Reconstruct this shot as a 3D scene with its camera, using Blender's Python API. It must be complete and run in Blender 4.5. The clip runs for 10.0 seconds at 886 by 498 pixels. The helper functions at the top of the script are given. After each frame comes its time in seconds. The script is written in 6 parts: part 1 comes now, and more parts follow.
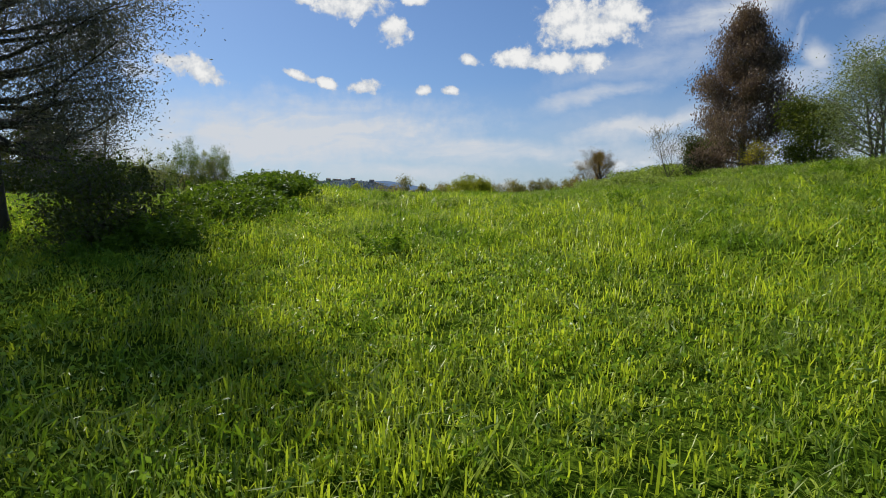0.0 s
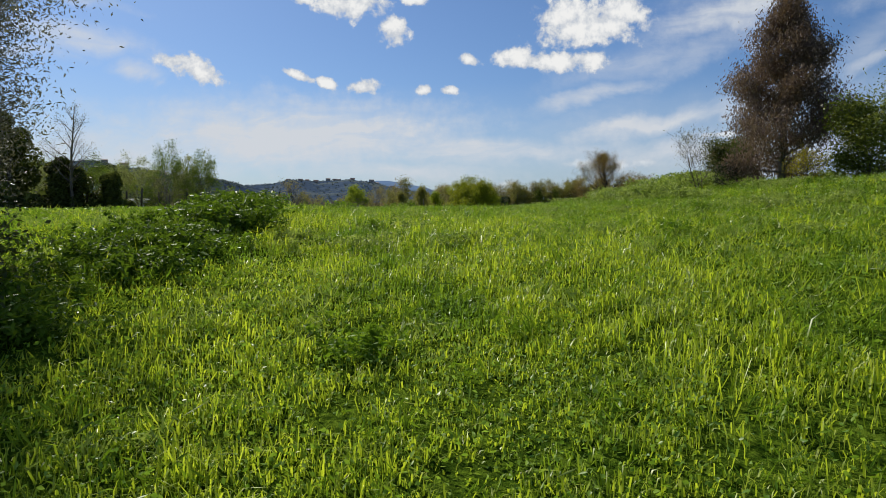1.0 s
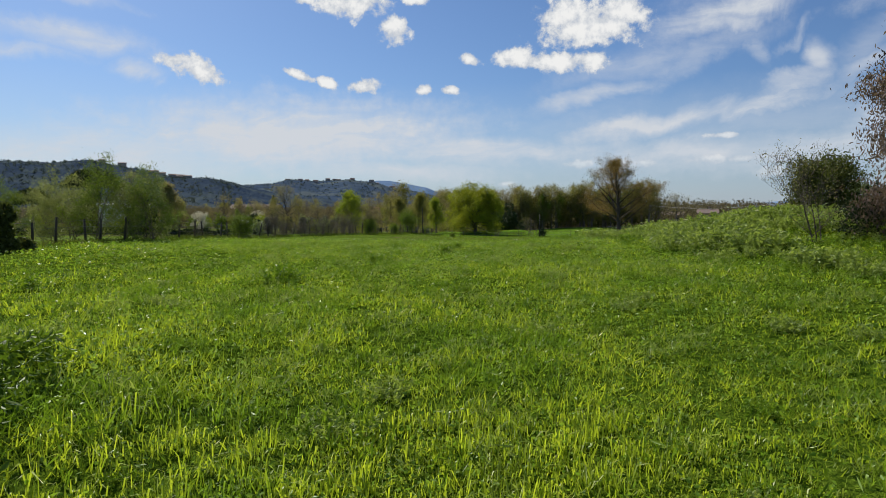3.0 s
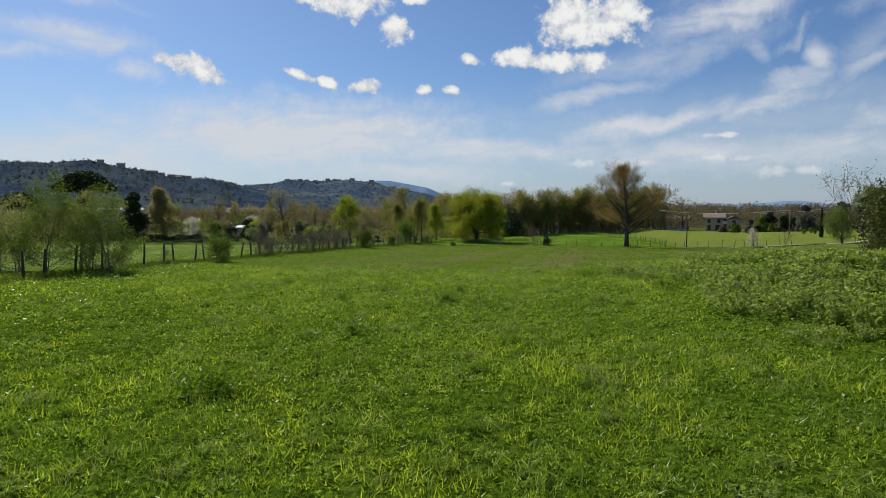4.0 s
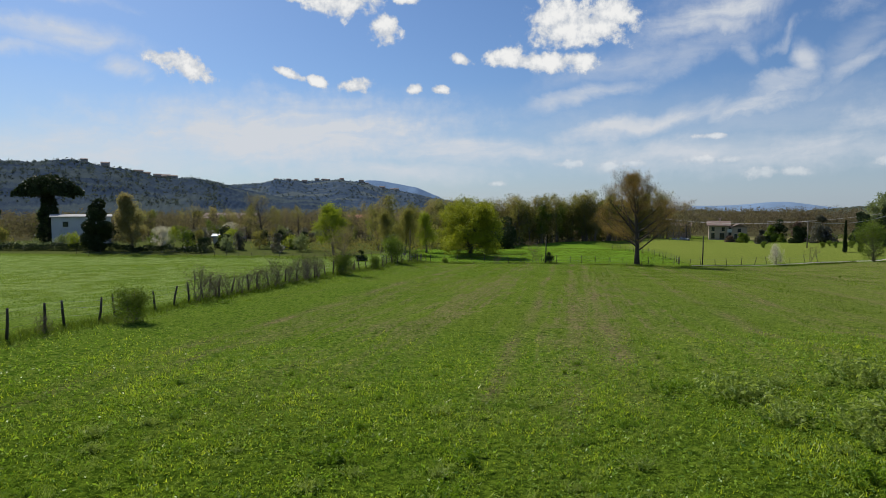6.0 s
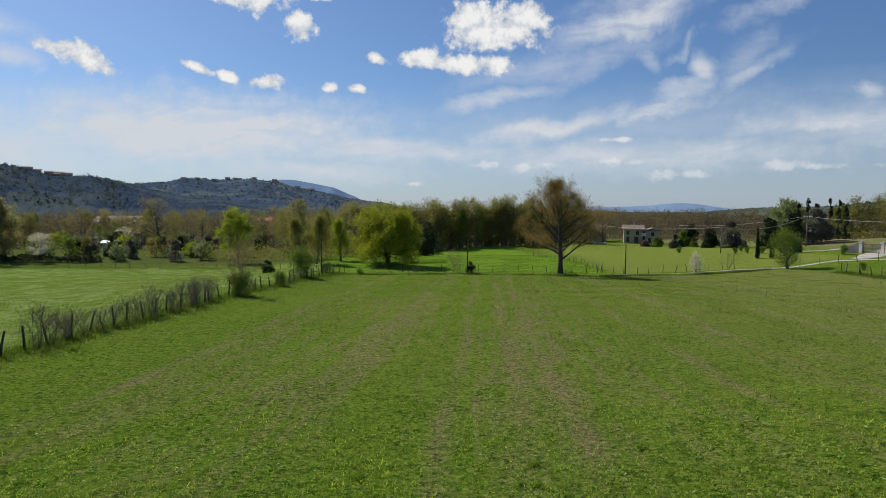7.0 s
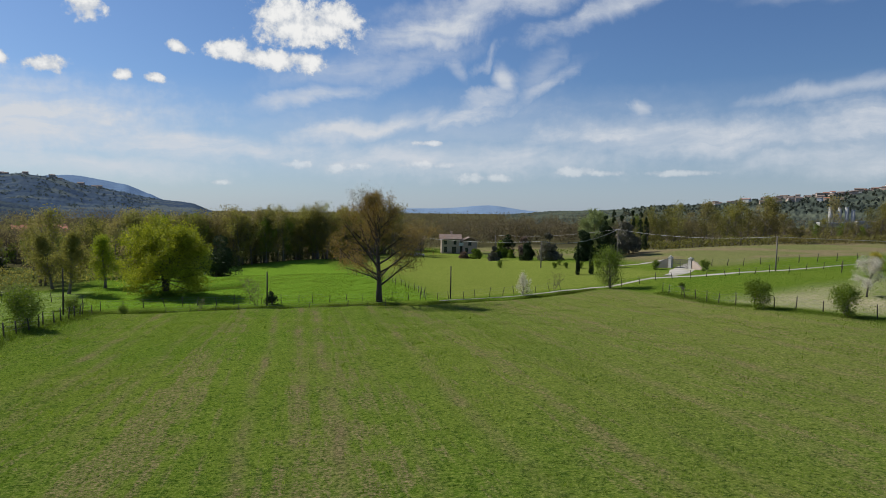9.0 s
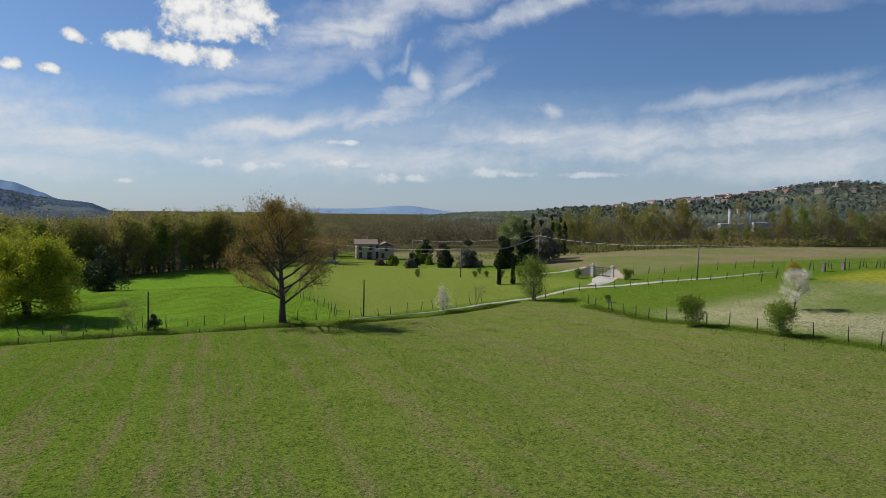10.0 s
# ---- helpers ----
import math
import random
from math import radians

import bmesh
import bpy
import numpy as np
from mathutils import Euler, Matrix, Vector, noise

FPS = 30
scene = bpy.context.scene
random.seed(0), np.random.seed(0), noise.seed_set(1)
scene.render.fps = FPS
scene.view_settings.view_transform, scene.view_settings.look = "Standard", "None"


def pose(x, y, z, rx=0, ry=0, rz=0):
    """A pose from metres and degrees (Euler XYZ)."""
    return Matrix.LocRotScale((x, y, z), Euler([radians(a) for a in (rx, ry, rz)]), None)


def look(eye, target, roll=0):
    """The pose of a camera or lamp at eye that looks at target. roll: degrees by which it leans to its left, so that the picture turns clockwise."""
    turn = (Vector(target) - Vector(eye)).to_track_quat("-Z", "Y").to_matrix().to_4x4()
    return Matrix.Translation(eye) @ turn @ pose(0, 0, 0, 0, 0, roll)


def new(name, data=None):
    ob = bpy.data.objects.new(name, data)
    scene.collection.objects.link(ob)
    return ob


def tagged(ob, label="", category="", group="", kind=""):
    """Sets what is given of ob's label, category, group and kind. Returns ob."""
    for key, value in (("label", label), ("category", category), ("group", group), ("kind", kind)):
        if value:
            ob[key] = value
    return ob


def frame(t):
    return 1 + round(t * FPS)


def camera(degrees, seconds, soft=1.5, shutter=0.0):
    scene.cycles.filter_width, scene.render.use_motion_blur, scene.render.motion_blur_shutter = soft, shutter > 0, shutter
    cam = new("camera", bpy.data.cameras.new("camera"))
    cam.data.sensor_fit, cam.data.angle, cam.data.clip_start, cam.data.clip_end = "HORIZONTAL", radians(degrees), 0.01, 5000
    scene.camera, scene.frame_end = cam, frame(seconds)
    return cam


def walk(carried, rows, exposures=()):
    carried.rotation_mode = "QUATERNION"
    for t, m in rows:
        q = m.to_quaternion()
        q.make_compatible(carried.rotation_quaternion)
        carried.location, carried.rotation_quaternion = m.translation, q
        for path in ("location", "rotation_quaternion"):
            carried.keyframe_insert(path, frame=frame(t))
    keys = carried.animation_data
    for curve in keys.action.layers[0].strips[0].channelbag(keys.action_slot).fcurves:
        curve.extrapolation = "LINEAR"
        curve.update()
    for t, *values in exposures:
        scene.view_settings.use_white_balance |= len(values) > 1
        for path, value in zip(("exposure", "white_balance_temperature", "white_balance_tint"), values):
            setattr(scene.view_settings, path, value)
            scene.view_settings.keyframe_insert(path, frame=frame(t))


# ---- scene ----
cam = camera(69.4, 10.0, soft=0.9)
PATH = [
    (0, (-0.777, -94.696, 2.362), (-0.779, -92.700, 2.241), -0.17),
    (0.5, (-0.811, -93.189, 2.657), (-0.814, -91.193, 2.534), -0.16),
    (1, (-0.825, -91.416, 2.965), (-0.827, -89.420, 2.843), -0.25),
    (1.5, (-0.814, -89.490, 3.285), (-0.817, -87.494, 3.163), -0.24),
    (2, (-0.796, -87.447, 3.645), (-0.800, -85.451, 3.524), -0.22),
    (2.5, (-0.791, -85.180, 4.072), (-0.793, -83.183, 3.950), -0.12),
    (4, (-0.783, -77.925, 5.953), (-0.786, -75.929, 5.830), -0.10),
    (4.5, (-0.887, -75.259, 6.498), (-0.889, -73.262, 6.373), 0.01),
    (5, (-0.892, -72.511, 7.033), (-0.895, -70.515, 6.909), 0.04),
    (6.5, (-0.931, -64.007, 8.479), (-0.829, -62.014, 8.355), 0.11),
    (7, (-0.516, -60.657, 9.006), (-0.231, -58.681, 8.883), 0.19),
    (7.5, (0.174, -57.455, 9.565), (0.628, -55.511, 9.443), 0.29),
    (8, (0.979, -54.084, 10.180), (1.570, -52.177, 10.057), 0.38),
    (8.5, (2.142, -50.530, 10.622), (2.857, -48.666, 10.504), 0.51),
    (9, (3.536, -47.137, 11.198), (4.370, -45.323, 11.081), 0.59),
    (9.5, (5.205, -43.877, 11.810), (6.155, -42.121, 11.692), 0.57),
    (10, (7.168, -40.766, 12.271), (8.228, -39.074, 12.157), 0.65),
]
walk(cam, [(t, look(eye, target, roll)) for t, eye, target, roll in PATH])

# ---- world and sun ----
SUN_AZ, SUN_EL = radians(-35), radians(42)


def node(tree, kind, **sets):
    n = tree.nodes.new(kind)
    for k, v in sets.items():
        if k in n.inputs:
            n.inputs[k].default_value = v
    return n


def maths(tree, op, a, b=None, c=None, clamp=False):
    n = tree.nodes.new("ShaderNodeMath")
    n.operation, n.use_clamp = op, clamp
    for i, v in enumerate((a, b, c)):
        if v is None:
            continue
        if isinstance(v, (int, float)):
            n.inputs[i].default_value = v
        else:
            tree.links.new(v, n.inputs[i])
    return n.outputs[0]


def mixed(tree, fac, a, b, blend="MIX"):
    n = tree.nodes.new("ShaderNodeMix")
    n.data_type, n.blend_type = "RGBA", blend
    for i, v in ((0, fac), (6, a), (7, b)):
        if isinstance(v, (int, float)):
            n.inputs[i].default_value = v
        elif isinstance(v, tuple):
            n.inputs[i].default_value = (*v, 1)
        else:
            tree.links.new(v, n.inputs[i])
    return n.outputs[2]


def noise_at(tree, vector, scale, detail=4.0, rough=0.55, distortion=0.0):
    n = tree.nodes.new("ShaderNodeTexNoise")
    n.inputs["Scale"].default_value, n.inputs["Detail"].default_value = scale, detail
    n.inputs["Roughness"].default_value, n.inputs["Distortion"].default_value = rough, distortion
    if vector is not None:
        tree.links.new(vector, n.inputs["Vector"])
    return n.outputs[0]


def ramp(tree, value, lo, hi, a=0.0, b=1.0, smooth=True):
    n = tree.nodes.new("ShaderNodeMapRange")
    n.interpolation_type = "SMOOTHSTEP" if smooth else "LINEAR"
    tree.links.new(value, n.inputs[0])
    for i, v in enumerate((lo, hi, a, b)):
        n.inputs[i + 1].default_value = v
    return n.outputs[0]


def build_world():
    world = bpy.data.worlds.new("world")
    scene.world = world
    world.use_nodes = True
    t = world.node_tree
    t.nodes.clear()
    out, back = t.nodes.new("ShaderNodeOutputWorld"), t.nodes.new("ShaderNodeBackground")
    sky = t.nodes.new("ShaderNodeTexSky")
    sky.sky_type, sky.sun_disc = "NISHITA", False
    sky.sun_elevation, sky.sun_rotation = SUN_EL, SUN_AZ
    sky.air_density, sky.dust_density, sky.ozone_density = 1.0, 0.6, 3.0
    way = t.nodes.new("ShaderNodeTexCoord").outputs["Generated"]
    sep = t.nodes.new("ShaderNodeSeparateXYZ")
    t.links.new(way, sep.inputs[0])
    x, y, z = sep.outputs
    az = maths(t, "MULTIPLY", maths(t, "ARCTAN2", x, y), 57.2958)
    el = maths(t, "MULTIPLY", maths(t, "ARCSINE", z), 57.2958)
    comb = t.nodes.new("ShaderNodeCombineXYZ")
    t.links.new(az, comb.inputs[0])
    t.links.new(el, comb.inputs[1])
    plane = comb.outputs[0]
    # ragged edges: the sky's plane is pushed about by two noises
    n1 = maths(t, "SUBTRACT", noise_at(t, plane, 0.55, 6, 0.62), 0.5)
    n2 = maths(t, "SUBTRACT", noise_at(t, plane, 0.16, 5, 0.6, 0.6), 0.5)
    az2 = maths(t, "ADD", az, maths(t, "MULTIPLY", n2, 5.0))
    el2 = maths(t, "ADD", el, maths(t, "MULTIPLY", n2, -2.6))

    def blob(a, e, w, h, tilt, ragged, u=az, v=el):
        """1 in the middle of an ellipse on the sky, 0 at its rim, with a ragged edge."""
        c, s = math.cos(radians(tilt)), math.sin(radians(tilt))
        da, de = maths(t, "SUBTRACT", u, a), maths(t, "SUBTRACT", v, e)
        p = maths(t, "ADD", maths(t, "MULTIPLY", da, c / w), maths(t, "MULTIPLY", de, s / w))
        q = maths(t, "ADD", maths(t, "MULTIPLY", da, -s / h), maths(t, "MULTIPLY", de, c / h))
        r = maths(t, "SQRT", maths(t, "ADD", maths(t, "MULTIPLY", p, p), maths(t, "MULTIPLY", q, q)))
        return maths(t, "ADD", maths(t, "SUBTRACT", 1.0, r), maths(t, "MULTIPLY", n1, ragged))

    # heaped clouds: azimuth, elevation, half width, half height, tilt
    puffs = [
        (12.8, 15.3, 5.2, 1.9, 5), (10.6, 16.3, 2.6, 1.4, 0), (15.3, 16.2, 2.4, 1.5, 0), (9.2, 12.6, 5.0, 0.95, -3), (6.4, 13.0, 2.0, 0.95, 0), (12.6, 12.7, 1.9, 0.8, 0), (2.4, 13.0, 1.2, 0.6, -15),
        (-20.7, 11.5, 2.5, 1.1, -16), (-22.4, 12.1, 1.4, 0.7, 0), (-4.3, 15.3, 1.5, 1.4, 20), (-6.9, 10.6, 1.7, 0.75, 5), (-12.4, 11.4, 1.9, 0.42, -20), (-10.2, 10.9, 1.2, 0.5, -10),
        (-7.8, 17.3, 3.6, 1.3, 0), (-12.2, 17.5, 1.2, 0.5, 0), (-2.4, 17.9, 1.4, 0.6, 0), (22.4, 4.15, 2.4, 0.5, 0), (24.6, 4.05, 1.3, 0.35, 0), (27.4, 2.95, 1.6, 0.6, 4), (29.3, 3.0, 1.3, 0.5, 0), (36.2, 3.6, 1.9, 0.5, 0), (38.8, 3.4, 1.9, 0.35, 0),
        (11.9, 3.9, 1.2, 0.42, 0), (15.4, 3.7, 1.4, 0.55, 3), (17.2, 3.95, 1.2, 0.4, 0), (0.4, 10.4, 0.9, 0.5, 0), (45, 3.4, 3.2, 0.3, 0), (-1.6, 10.5, 0.8, 0.5, 0), (23.5, 6.0, 1.6, 0.3, 0), (5.5, 2.3, 0.9, 0.3, 0),
    ]
    heap = None
    for a, e, w, h, tilt in puffs:
        m = blob(a, e, w, h, tilt, 2.5)
        heap = m if heap is None else maths(t, "MAXIMUM", heap, m)
    heap_mask = maths(t, "MULTIPLY", ramp(t, heap, -0.02, 0.42), ramp(t, el, 4.5, 8.0, 0.4, 1.0))
    # veils: broad thin cloud
    veils = [
        (-13, 6.4, 23, 4.6, 2, 1.25), (-30, 13.2, 9, 1.6, -5, 0.75), (-31, 16.2, 8, 0.8, -8, 0.7), (-27, 4.6, 18, 3.2, 0, 0.9), (-25.3, 11.0, 2.4, 1.2, 0, 0.6), (-34, 11.8, 7, 1.1, 0, 0.6),
        (3, 5.2, 17, 2.1, -2, 0.95), (-4, 3.4, 16, 1.6, 0, 0.75), (18, 7.2, 14, 1.6, 7, 0.95), (25, 8.3, 9, 1.5, 12, 0.9), (28.2, 9.8, 4.4, 1.3, 15, 0.95), (29.9, 11.4, 1.3, 2.0, 25, 0.7), (28.3, 13.1, 2.4, 0.9, 50, 0.6), (25.6, 12.6, 2.4, 0.8, -50, 0.55),
        (33.5, 11.0, 5.5, 1.2, 26, 0.5), (33.0, 12.2, 4, 2.2, 50, 0.3), (24.0, 15.6, 10, 2.3, 18, 0.85), (40, 17.0, 11, 1.5, 14, 1.0), (29, 17.8, 13, 2.0, 8, 0.7), (16, 12.0, 10, 1.9, 10, 0.45), (12.5, 9.6, 8, 1.3, 10, 0.7), (22, 12.6, 8, 1.6, 18, 0.4),
        (44, 6.4, 20, 2.8, -2, 0.85), (62, 7.2, 18, 2.6, 5, 0.85), (60, 4.5, 18, 2.4, 0, 0.75), (41.3, 8.9, 1.5, 0.9, -50, 0.6), (24, 4.6, 28, 2.4, 0, 0.75), (57, 9.4, 12, 1.0, 6, 0.5), (57, 16.5, 12, 1.0, -3, 0.4), (24, 7.2, 34, 4.0, 3, 0.25),
    ]
    veil = None
    for a, e, w, h, tilt, k in veils:
        m = maths(t, "MULTIPLY", ramp(t, blob(a, e, w, h, tilt, 0.75, az2, el2), 0.0, 1.0), k)
        veil = m if veil is None else maths(t, "MAXIMUM", veil, m)
    # the same kind of thin cloud goes on over the rest of the sky
    rest = maths(t, "MULTIPLY", ramp(t, noise_at(t, way, 2.2, 7, 0.6, 0.8), 0.48, 0.75), ramp(t, el, 18, 30, 0, 0.5))
    flat = t.nodes.new("ShaderNodeCombineXYZ")
    t.links.new(maths(t, "MULTIPLY", az2, 0.22), flat.inputs[0])
    t.links.new(maths(t, "SUBTRACT", el2, maths(t, "MULTIPLY", az, 0.08)), flat.inputs[1])
    streak = ramp(t, noise_at(t, flat.outputs[0], 0.5, 6, 0.58, 0.3), 0.34, 0.68, 0.55, 1.25)
    veil = maths(t, "MULTIPLY", maths(t, "MAXIMUM", veil, rest), streak, clamp=True)
    haze = ramp(t, el, -1.0, 11.0, 0.58, 0.0, smooth=False)
    tint = mixed(t, 1.0, sky.outputs[0], SKY_TINT, "MULTIPLY")
    col = mixed(t, haze, tint, HAZE)
    col = mixed(t, veil, col, VEIL)
    shade = ramp(t, maths(t, "ADD", heap, maths(t, "MULTIPLY", n1, 1.2)), 0.15, 0.9)
    puff = mixed(t, shade, PUFF_DARK, PUFF_LIGHT)
    col = mixed(t, heap_mask, col, puff)
    t.links.new(col, back.inputs[0])
    back.inputs[1].default_value = SKY_STRENGTH
    t.links.new(back.outputs[0], out.inputs[0])


SKY_STRENGTH = 0.09
SKY_TINT = (0.6, 0.75, 0.955)
HAZE, VEIL = (5.3, 6.15, 7.4), (6.9, 7.3, 7.9)
PUFF_DARK, PUFF_LIGHT = (6.4, 6.8, 7.4), (9.6, 9.6, 9.5)
build_world()
sun = new("sun", bpy.data.lights.new("sun", "SUN"))
sun.data.energy, sun.data.angle, sun.data.color = 5.0, radians(0.5), (1.0, 0.95, 0.87)
sun.matrix_world = look((math.sin(SUN_AZ) * math.cos(SUN_EL) * 100, math.cos(SUN_AZ) * math.cos(SUN_EL) * 100, math.sin(SUN_EL) * 100), (0, 0, 0))
scene.view_settings.exposure = 0.0


# ---- materials ----
def material(name, cols, rough=0.8, scale=3.0, fine=30.0, bump=0.0, spread=0.25, island=False, leaf=0.0, metal=0.0, per_object=0.0, gloss=0.12):
    """A surface between two colours by a coarse and a fine noise, with relief; leaf: the share of light that comes through."""
    m = bpy.data.materials.new(name)
    m.use_nodes = True
    t = m.node_tree
    t.nodes.clear()
    out, pr = t.nodes.new("ShaderNodeOutputMaterial"), t.nodes.new("ShaderNodeBsdfPrincipled")
    pos = t.nodes.new("ShaderNodeNewGeometry").outputs["Position"]
    big, small = noise_at(t, pos, scale, 4), noise_at(t, pos, fine, 3)
    f = maths(t, "ADD", ramp(t, big, 0.3, 0.7, 0, 0.6, False), maths(t, "MULTIPLY", small, 0.4))
    if island:
        rnd = t.nodes.new("ShaderNodeNewGeometry").outputs["Random Per Island"]
        f = maths(t, "ADD", maths(t, "MULTIPLY", f, 0.45), maths(t, "MULTIPLY", rnd, 0.6))
    if per_object:
        rnd = t.nodes.new("ShaderNodeObjectInfo").outputs["Random"]
        f = maths(t, "ADD", f, maths(t, "MULTIPLY", maths(t, "SUBTRACT", rnd, 0.5), per_object))
    col = mixed(t, maths(t, "MULTIPLY", f, 1.0, clamp=True), cols[0], cols[1])
    if len(cols) > 2:
        col = mixed(t, ramp(t, noise_at(t, pos, scale * 0.37, 3), 0.5, 0.68, 0, spread * 2), col, cols[2])
    t.links.new(col, pr.inputs["Base Color"])
    pr.inputs["Roughness"].default_value, pr.inputs["Metallic"].default_value = rough, metal
    pr.inputs["Specular IOR Level"].default_value = gloss if leaf else (0.5 if rough < 0.6 else 0.25)
    if bump:
        b = t.nodes.new("ShaderNodeBump")
        b.inputs["Strength"].default_value, b.inputs["Distance"].default_value = 0.8, bump
        t.links.new(small, b.inputs["Height"])
        t.links.new(b.outputs[0], pr.inputs["Normal"])
    last = pr.outputs[0]
    if leaf:
        tr, mx = t.nodes.new("ShaderNodeBsdfTranslucent"), t.nodes.new("ShaderNodeMixShader")
        t.links.new(mixed(t, 1.0, col, (1.15, 1.15, 0.68), "MULTIPLY"), tr.inputs[0])
        mx.inputs[0].default_value = leaf
        t.links.new(pr.outputs[0], mx.inputs[1])
        t.links.new(tr.outputs[0], mx.inputs[2])
        last = mx.outputs[0]
    t.links.new(last, out.inputs[0])
    return m


BARK = material("bark", [(0.10, 0.085, 0.07), (0.22, 0.19, 0.155)], 0.9, 4, 40, 0.02)
BARK_DARK = material("dark bark", [(0.045, 0.038, 0.032), (0.11, 0.09, 0.075)], 0.9, 4, 40, 0.02)
TWIG = material("twig", [(0.10, 0.08, 0.065), (0.20, 0.165, 0.13)], 0.9, 3, 30)
LEAF_SPRING = material("spring leaf", [(0.12, 0.165, 0.014), (0.39, 0.45, 0.05)], 0.6, 0.6, 6, island=True, leaf=0.48)
LEAF_BUD = material("bronze bud leaf", [(0.21, 0.13, 0.05), (0.37, 0.255, 0.09), (0.22, 0.19, 0.065)], 0.65, 0.5, 6, island=True, leaf=0.35)
LEAF_BRONZE = material("bronze hanging leaf", [(0.1, 0.064, 0.054), (0.28, 0.205, 0.175), (0.19, 0.115, 0.07)], 0.5, 0.6, 6, island=True, leaf=0.3)
LEAF_OLIVE = material("olive leaf", [(0.062, 0.06, 0.048), (0.2, 0.19, 0.15)], 0.42, 0.8, 6, island=True, leaf=0.3, gloss=0.5)
LEAF_GREY = material("grey-green leaf", [(0.125, 0.165, 0.07), (0.32, 0.37, 0.17)], 0.5, 0.8, 6, island=True, leaf=0.3)
LEAF_DARK = material("dark evergreen leaf", [(0.018, 0.032, 0.014), (0.05, 0.075, 0.026)], 0.55, 0.8, 6, island=True, leaf=0.15)
LEAF_PINE = material("pine needle", [(0.018, 0.03, 0.013), (0.05, 0.07, 0.024)], 0.6, 0.6, 6, island=True, leaf=0.15)
LEAF_MID = material("mid-green leaf", [(0.07, 0.12, 0.018), (0.22, 0.29, 0.04)], 0.55, 0.6, 6, island=True, leaf=0.35)
LEAF_YELLOW = material("yellow-green leaf", [(0.24, 0.225, 0.03), (0.495, 0.405, 0.045)], 0.55, 0.6, 6, island=True, leaf=0.35)
LEAF_TAN = material("tan budding twig", [(0.2, 0.165, 0.09), (0.36, 0.31, 0.15), (0.22, 0.27, 0.085)], 0.75, 0.12, 3, island=True, leaf=0.45, per_object=0.5)
LEAF_WOOD = material("wood edge leaf", [(0.12, 0.125, 0.045), (0.3, 0.28, 0.085), (0.26, 0.2, 0.1)], 0.75, 0.1, 3, island=True, leaf=0.45, per_object=0.6)
LEAF_BANK = material("dark olive bush leaf", [(0.035, 0.048, 0.014), (0.15, 0.17, 0.04)], 0.5, 0.8, 6, island=True, leaf=0.3)
LEAF_OAK = material("fresh oak leaf", [(0.12, 0.15, 0.012), (0.48, 0.5, 0.05), (0.16, 0.18, 0.025)], 0.6, 0.5, 5, island=True, leaf=0.42)
LEAF_WILLOW = material("pale whip leaf", [(0.14, 0.16, 0.05), (0.42, 0.45, 0.16)], 0.5, 0.8, 6, island=True, leaf=0.35)
LEAF_BRAMBLE = material("withered bramble leaf", [(0.07, 0.06, 0.04), (0.19, 0.165, 0.11), (0.11, 0.14, 0.05)], 0.8, 0.7, 5, island=True, leaf=0.3)
LEAF_HOLLY = material("sunlit bush leaf", [(0.06, 0.085, 0.012), (0.3, 0.33, 0.05)], 0.45, 0.8, 6, island=True, leaf=0.35, gloss=0.3)
BLOSSOM = material("white blossom", [(0.5, 0.47, 0.44), (0.74, 0.7, 0.68)], 0.7, 1, 8, island=True, leaf=0.35)
WEED = material("weed leaf", [(0.075, 0.155, 0.01), (0.25, 0.37, 0.03)], 0.45, 2, 12, island=True, leaf=0.42, gloss=0.14)
WEED_BANK = material("rank weed leaf", [(0.042, 0.09, 0.008), (0.2, 0.3, 0.028)], 0.45, 2, 12, island=True, leaf=0.35, gloss=0.14)
WEED_GREY = material("silvery weed leaf", [(0.11, 0.18, 0.03), (0.4, 0.48, 0.12)], 0.42, 2, 12, island=True, leaf=0.48, gloss=0.22)
WOOD_POST = material("weathered post", [(0.035, 0.029, 0.024), (0.115, 0.097, 0.08)], 0.9, 2, 30, 0.006)
POLE_DARK = material("tarred pole", [(0.03, 0.027, 0.025), (0.08, 0.07, 0.06)], 0.85, 2, 30, 0.006)
POLE_GREY = material("grey wooden pole", [(0.13, 0.11, 0.09), (0.25, 0.22, 0.19)], 0.85, 2, 30, 0.006)
WIRE = material("wire", [(0.16, 0.16, 0.16), (0.3, 0.3, 0.3)], 0.5, 2, 20, metal=0.6)
CABLE = material("pale cable", [(0.35, 0.35, 0.36), (0.5, 0.5, 0.5)], 0.6, 2, 20)
GRAVEL = material("white gravel", [(0.31, 0.29, 0.25), (0.49, 0.46, 0.41), (0.28, 0.28, 0.19)], 0.9, 0.6, 9, 0.02, 0.3)
PLASTER = material("cream plaster", [(0.4, 0.325, 0.255), (0.52, 0.43, 0.35)], 0.9, 0.5, 12, 0.004)
PLASTER_PINK = material("pink plaster", [(0.4, 0.3, 0.25), (0.52, 0.41, 0.34)], 0.9, 0.5, 12, 0.004)
PLASTER_WHITE = material("white plaster", [(0.5, 0.51, 0.52), (0.62, 0.62, 0.62)], 0.9, 0.5, 12, 0.004)
ROOF_TILE = material("clay roof tile", [(0.15, 0.105, 0.085), (0.27, 0.2, 0.16), (0.2, 0.18, 0.16)], 0.9, 0.8, 14, 0.02, 0.3)
ROOF_RED = material("red roof tile", [(0.34, 0.13, 0.075), (0.46, 0.2, 0.12)], 0.9, 0.8, 14, 0.02)
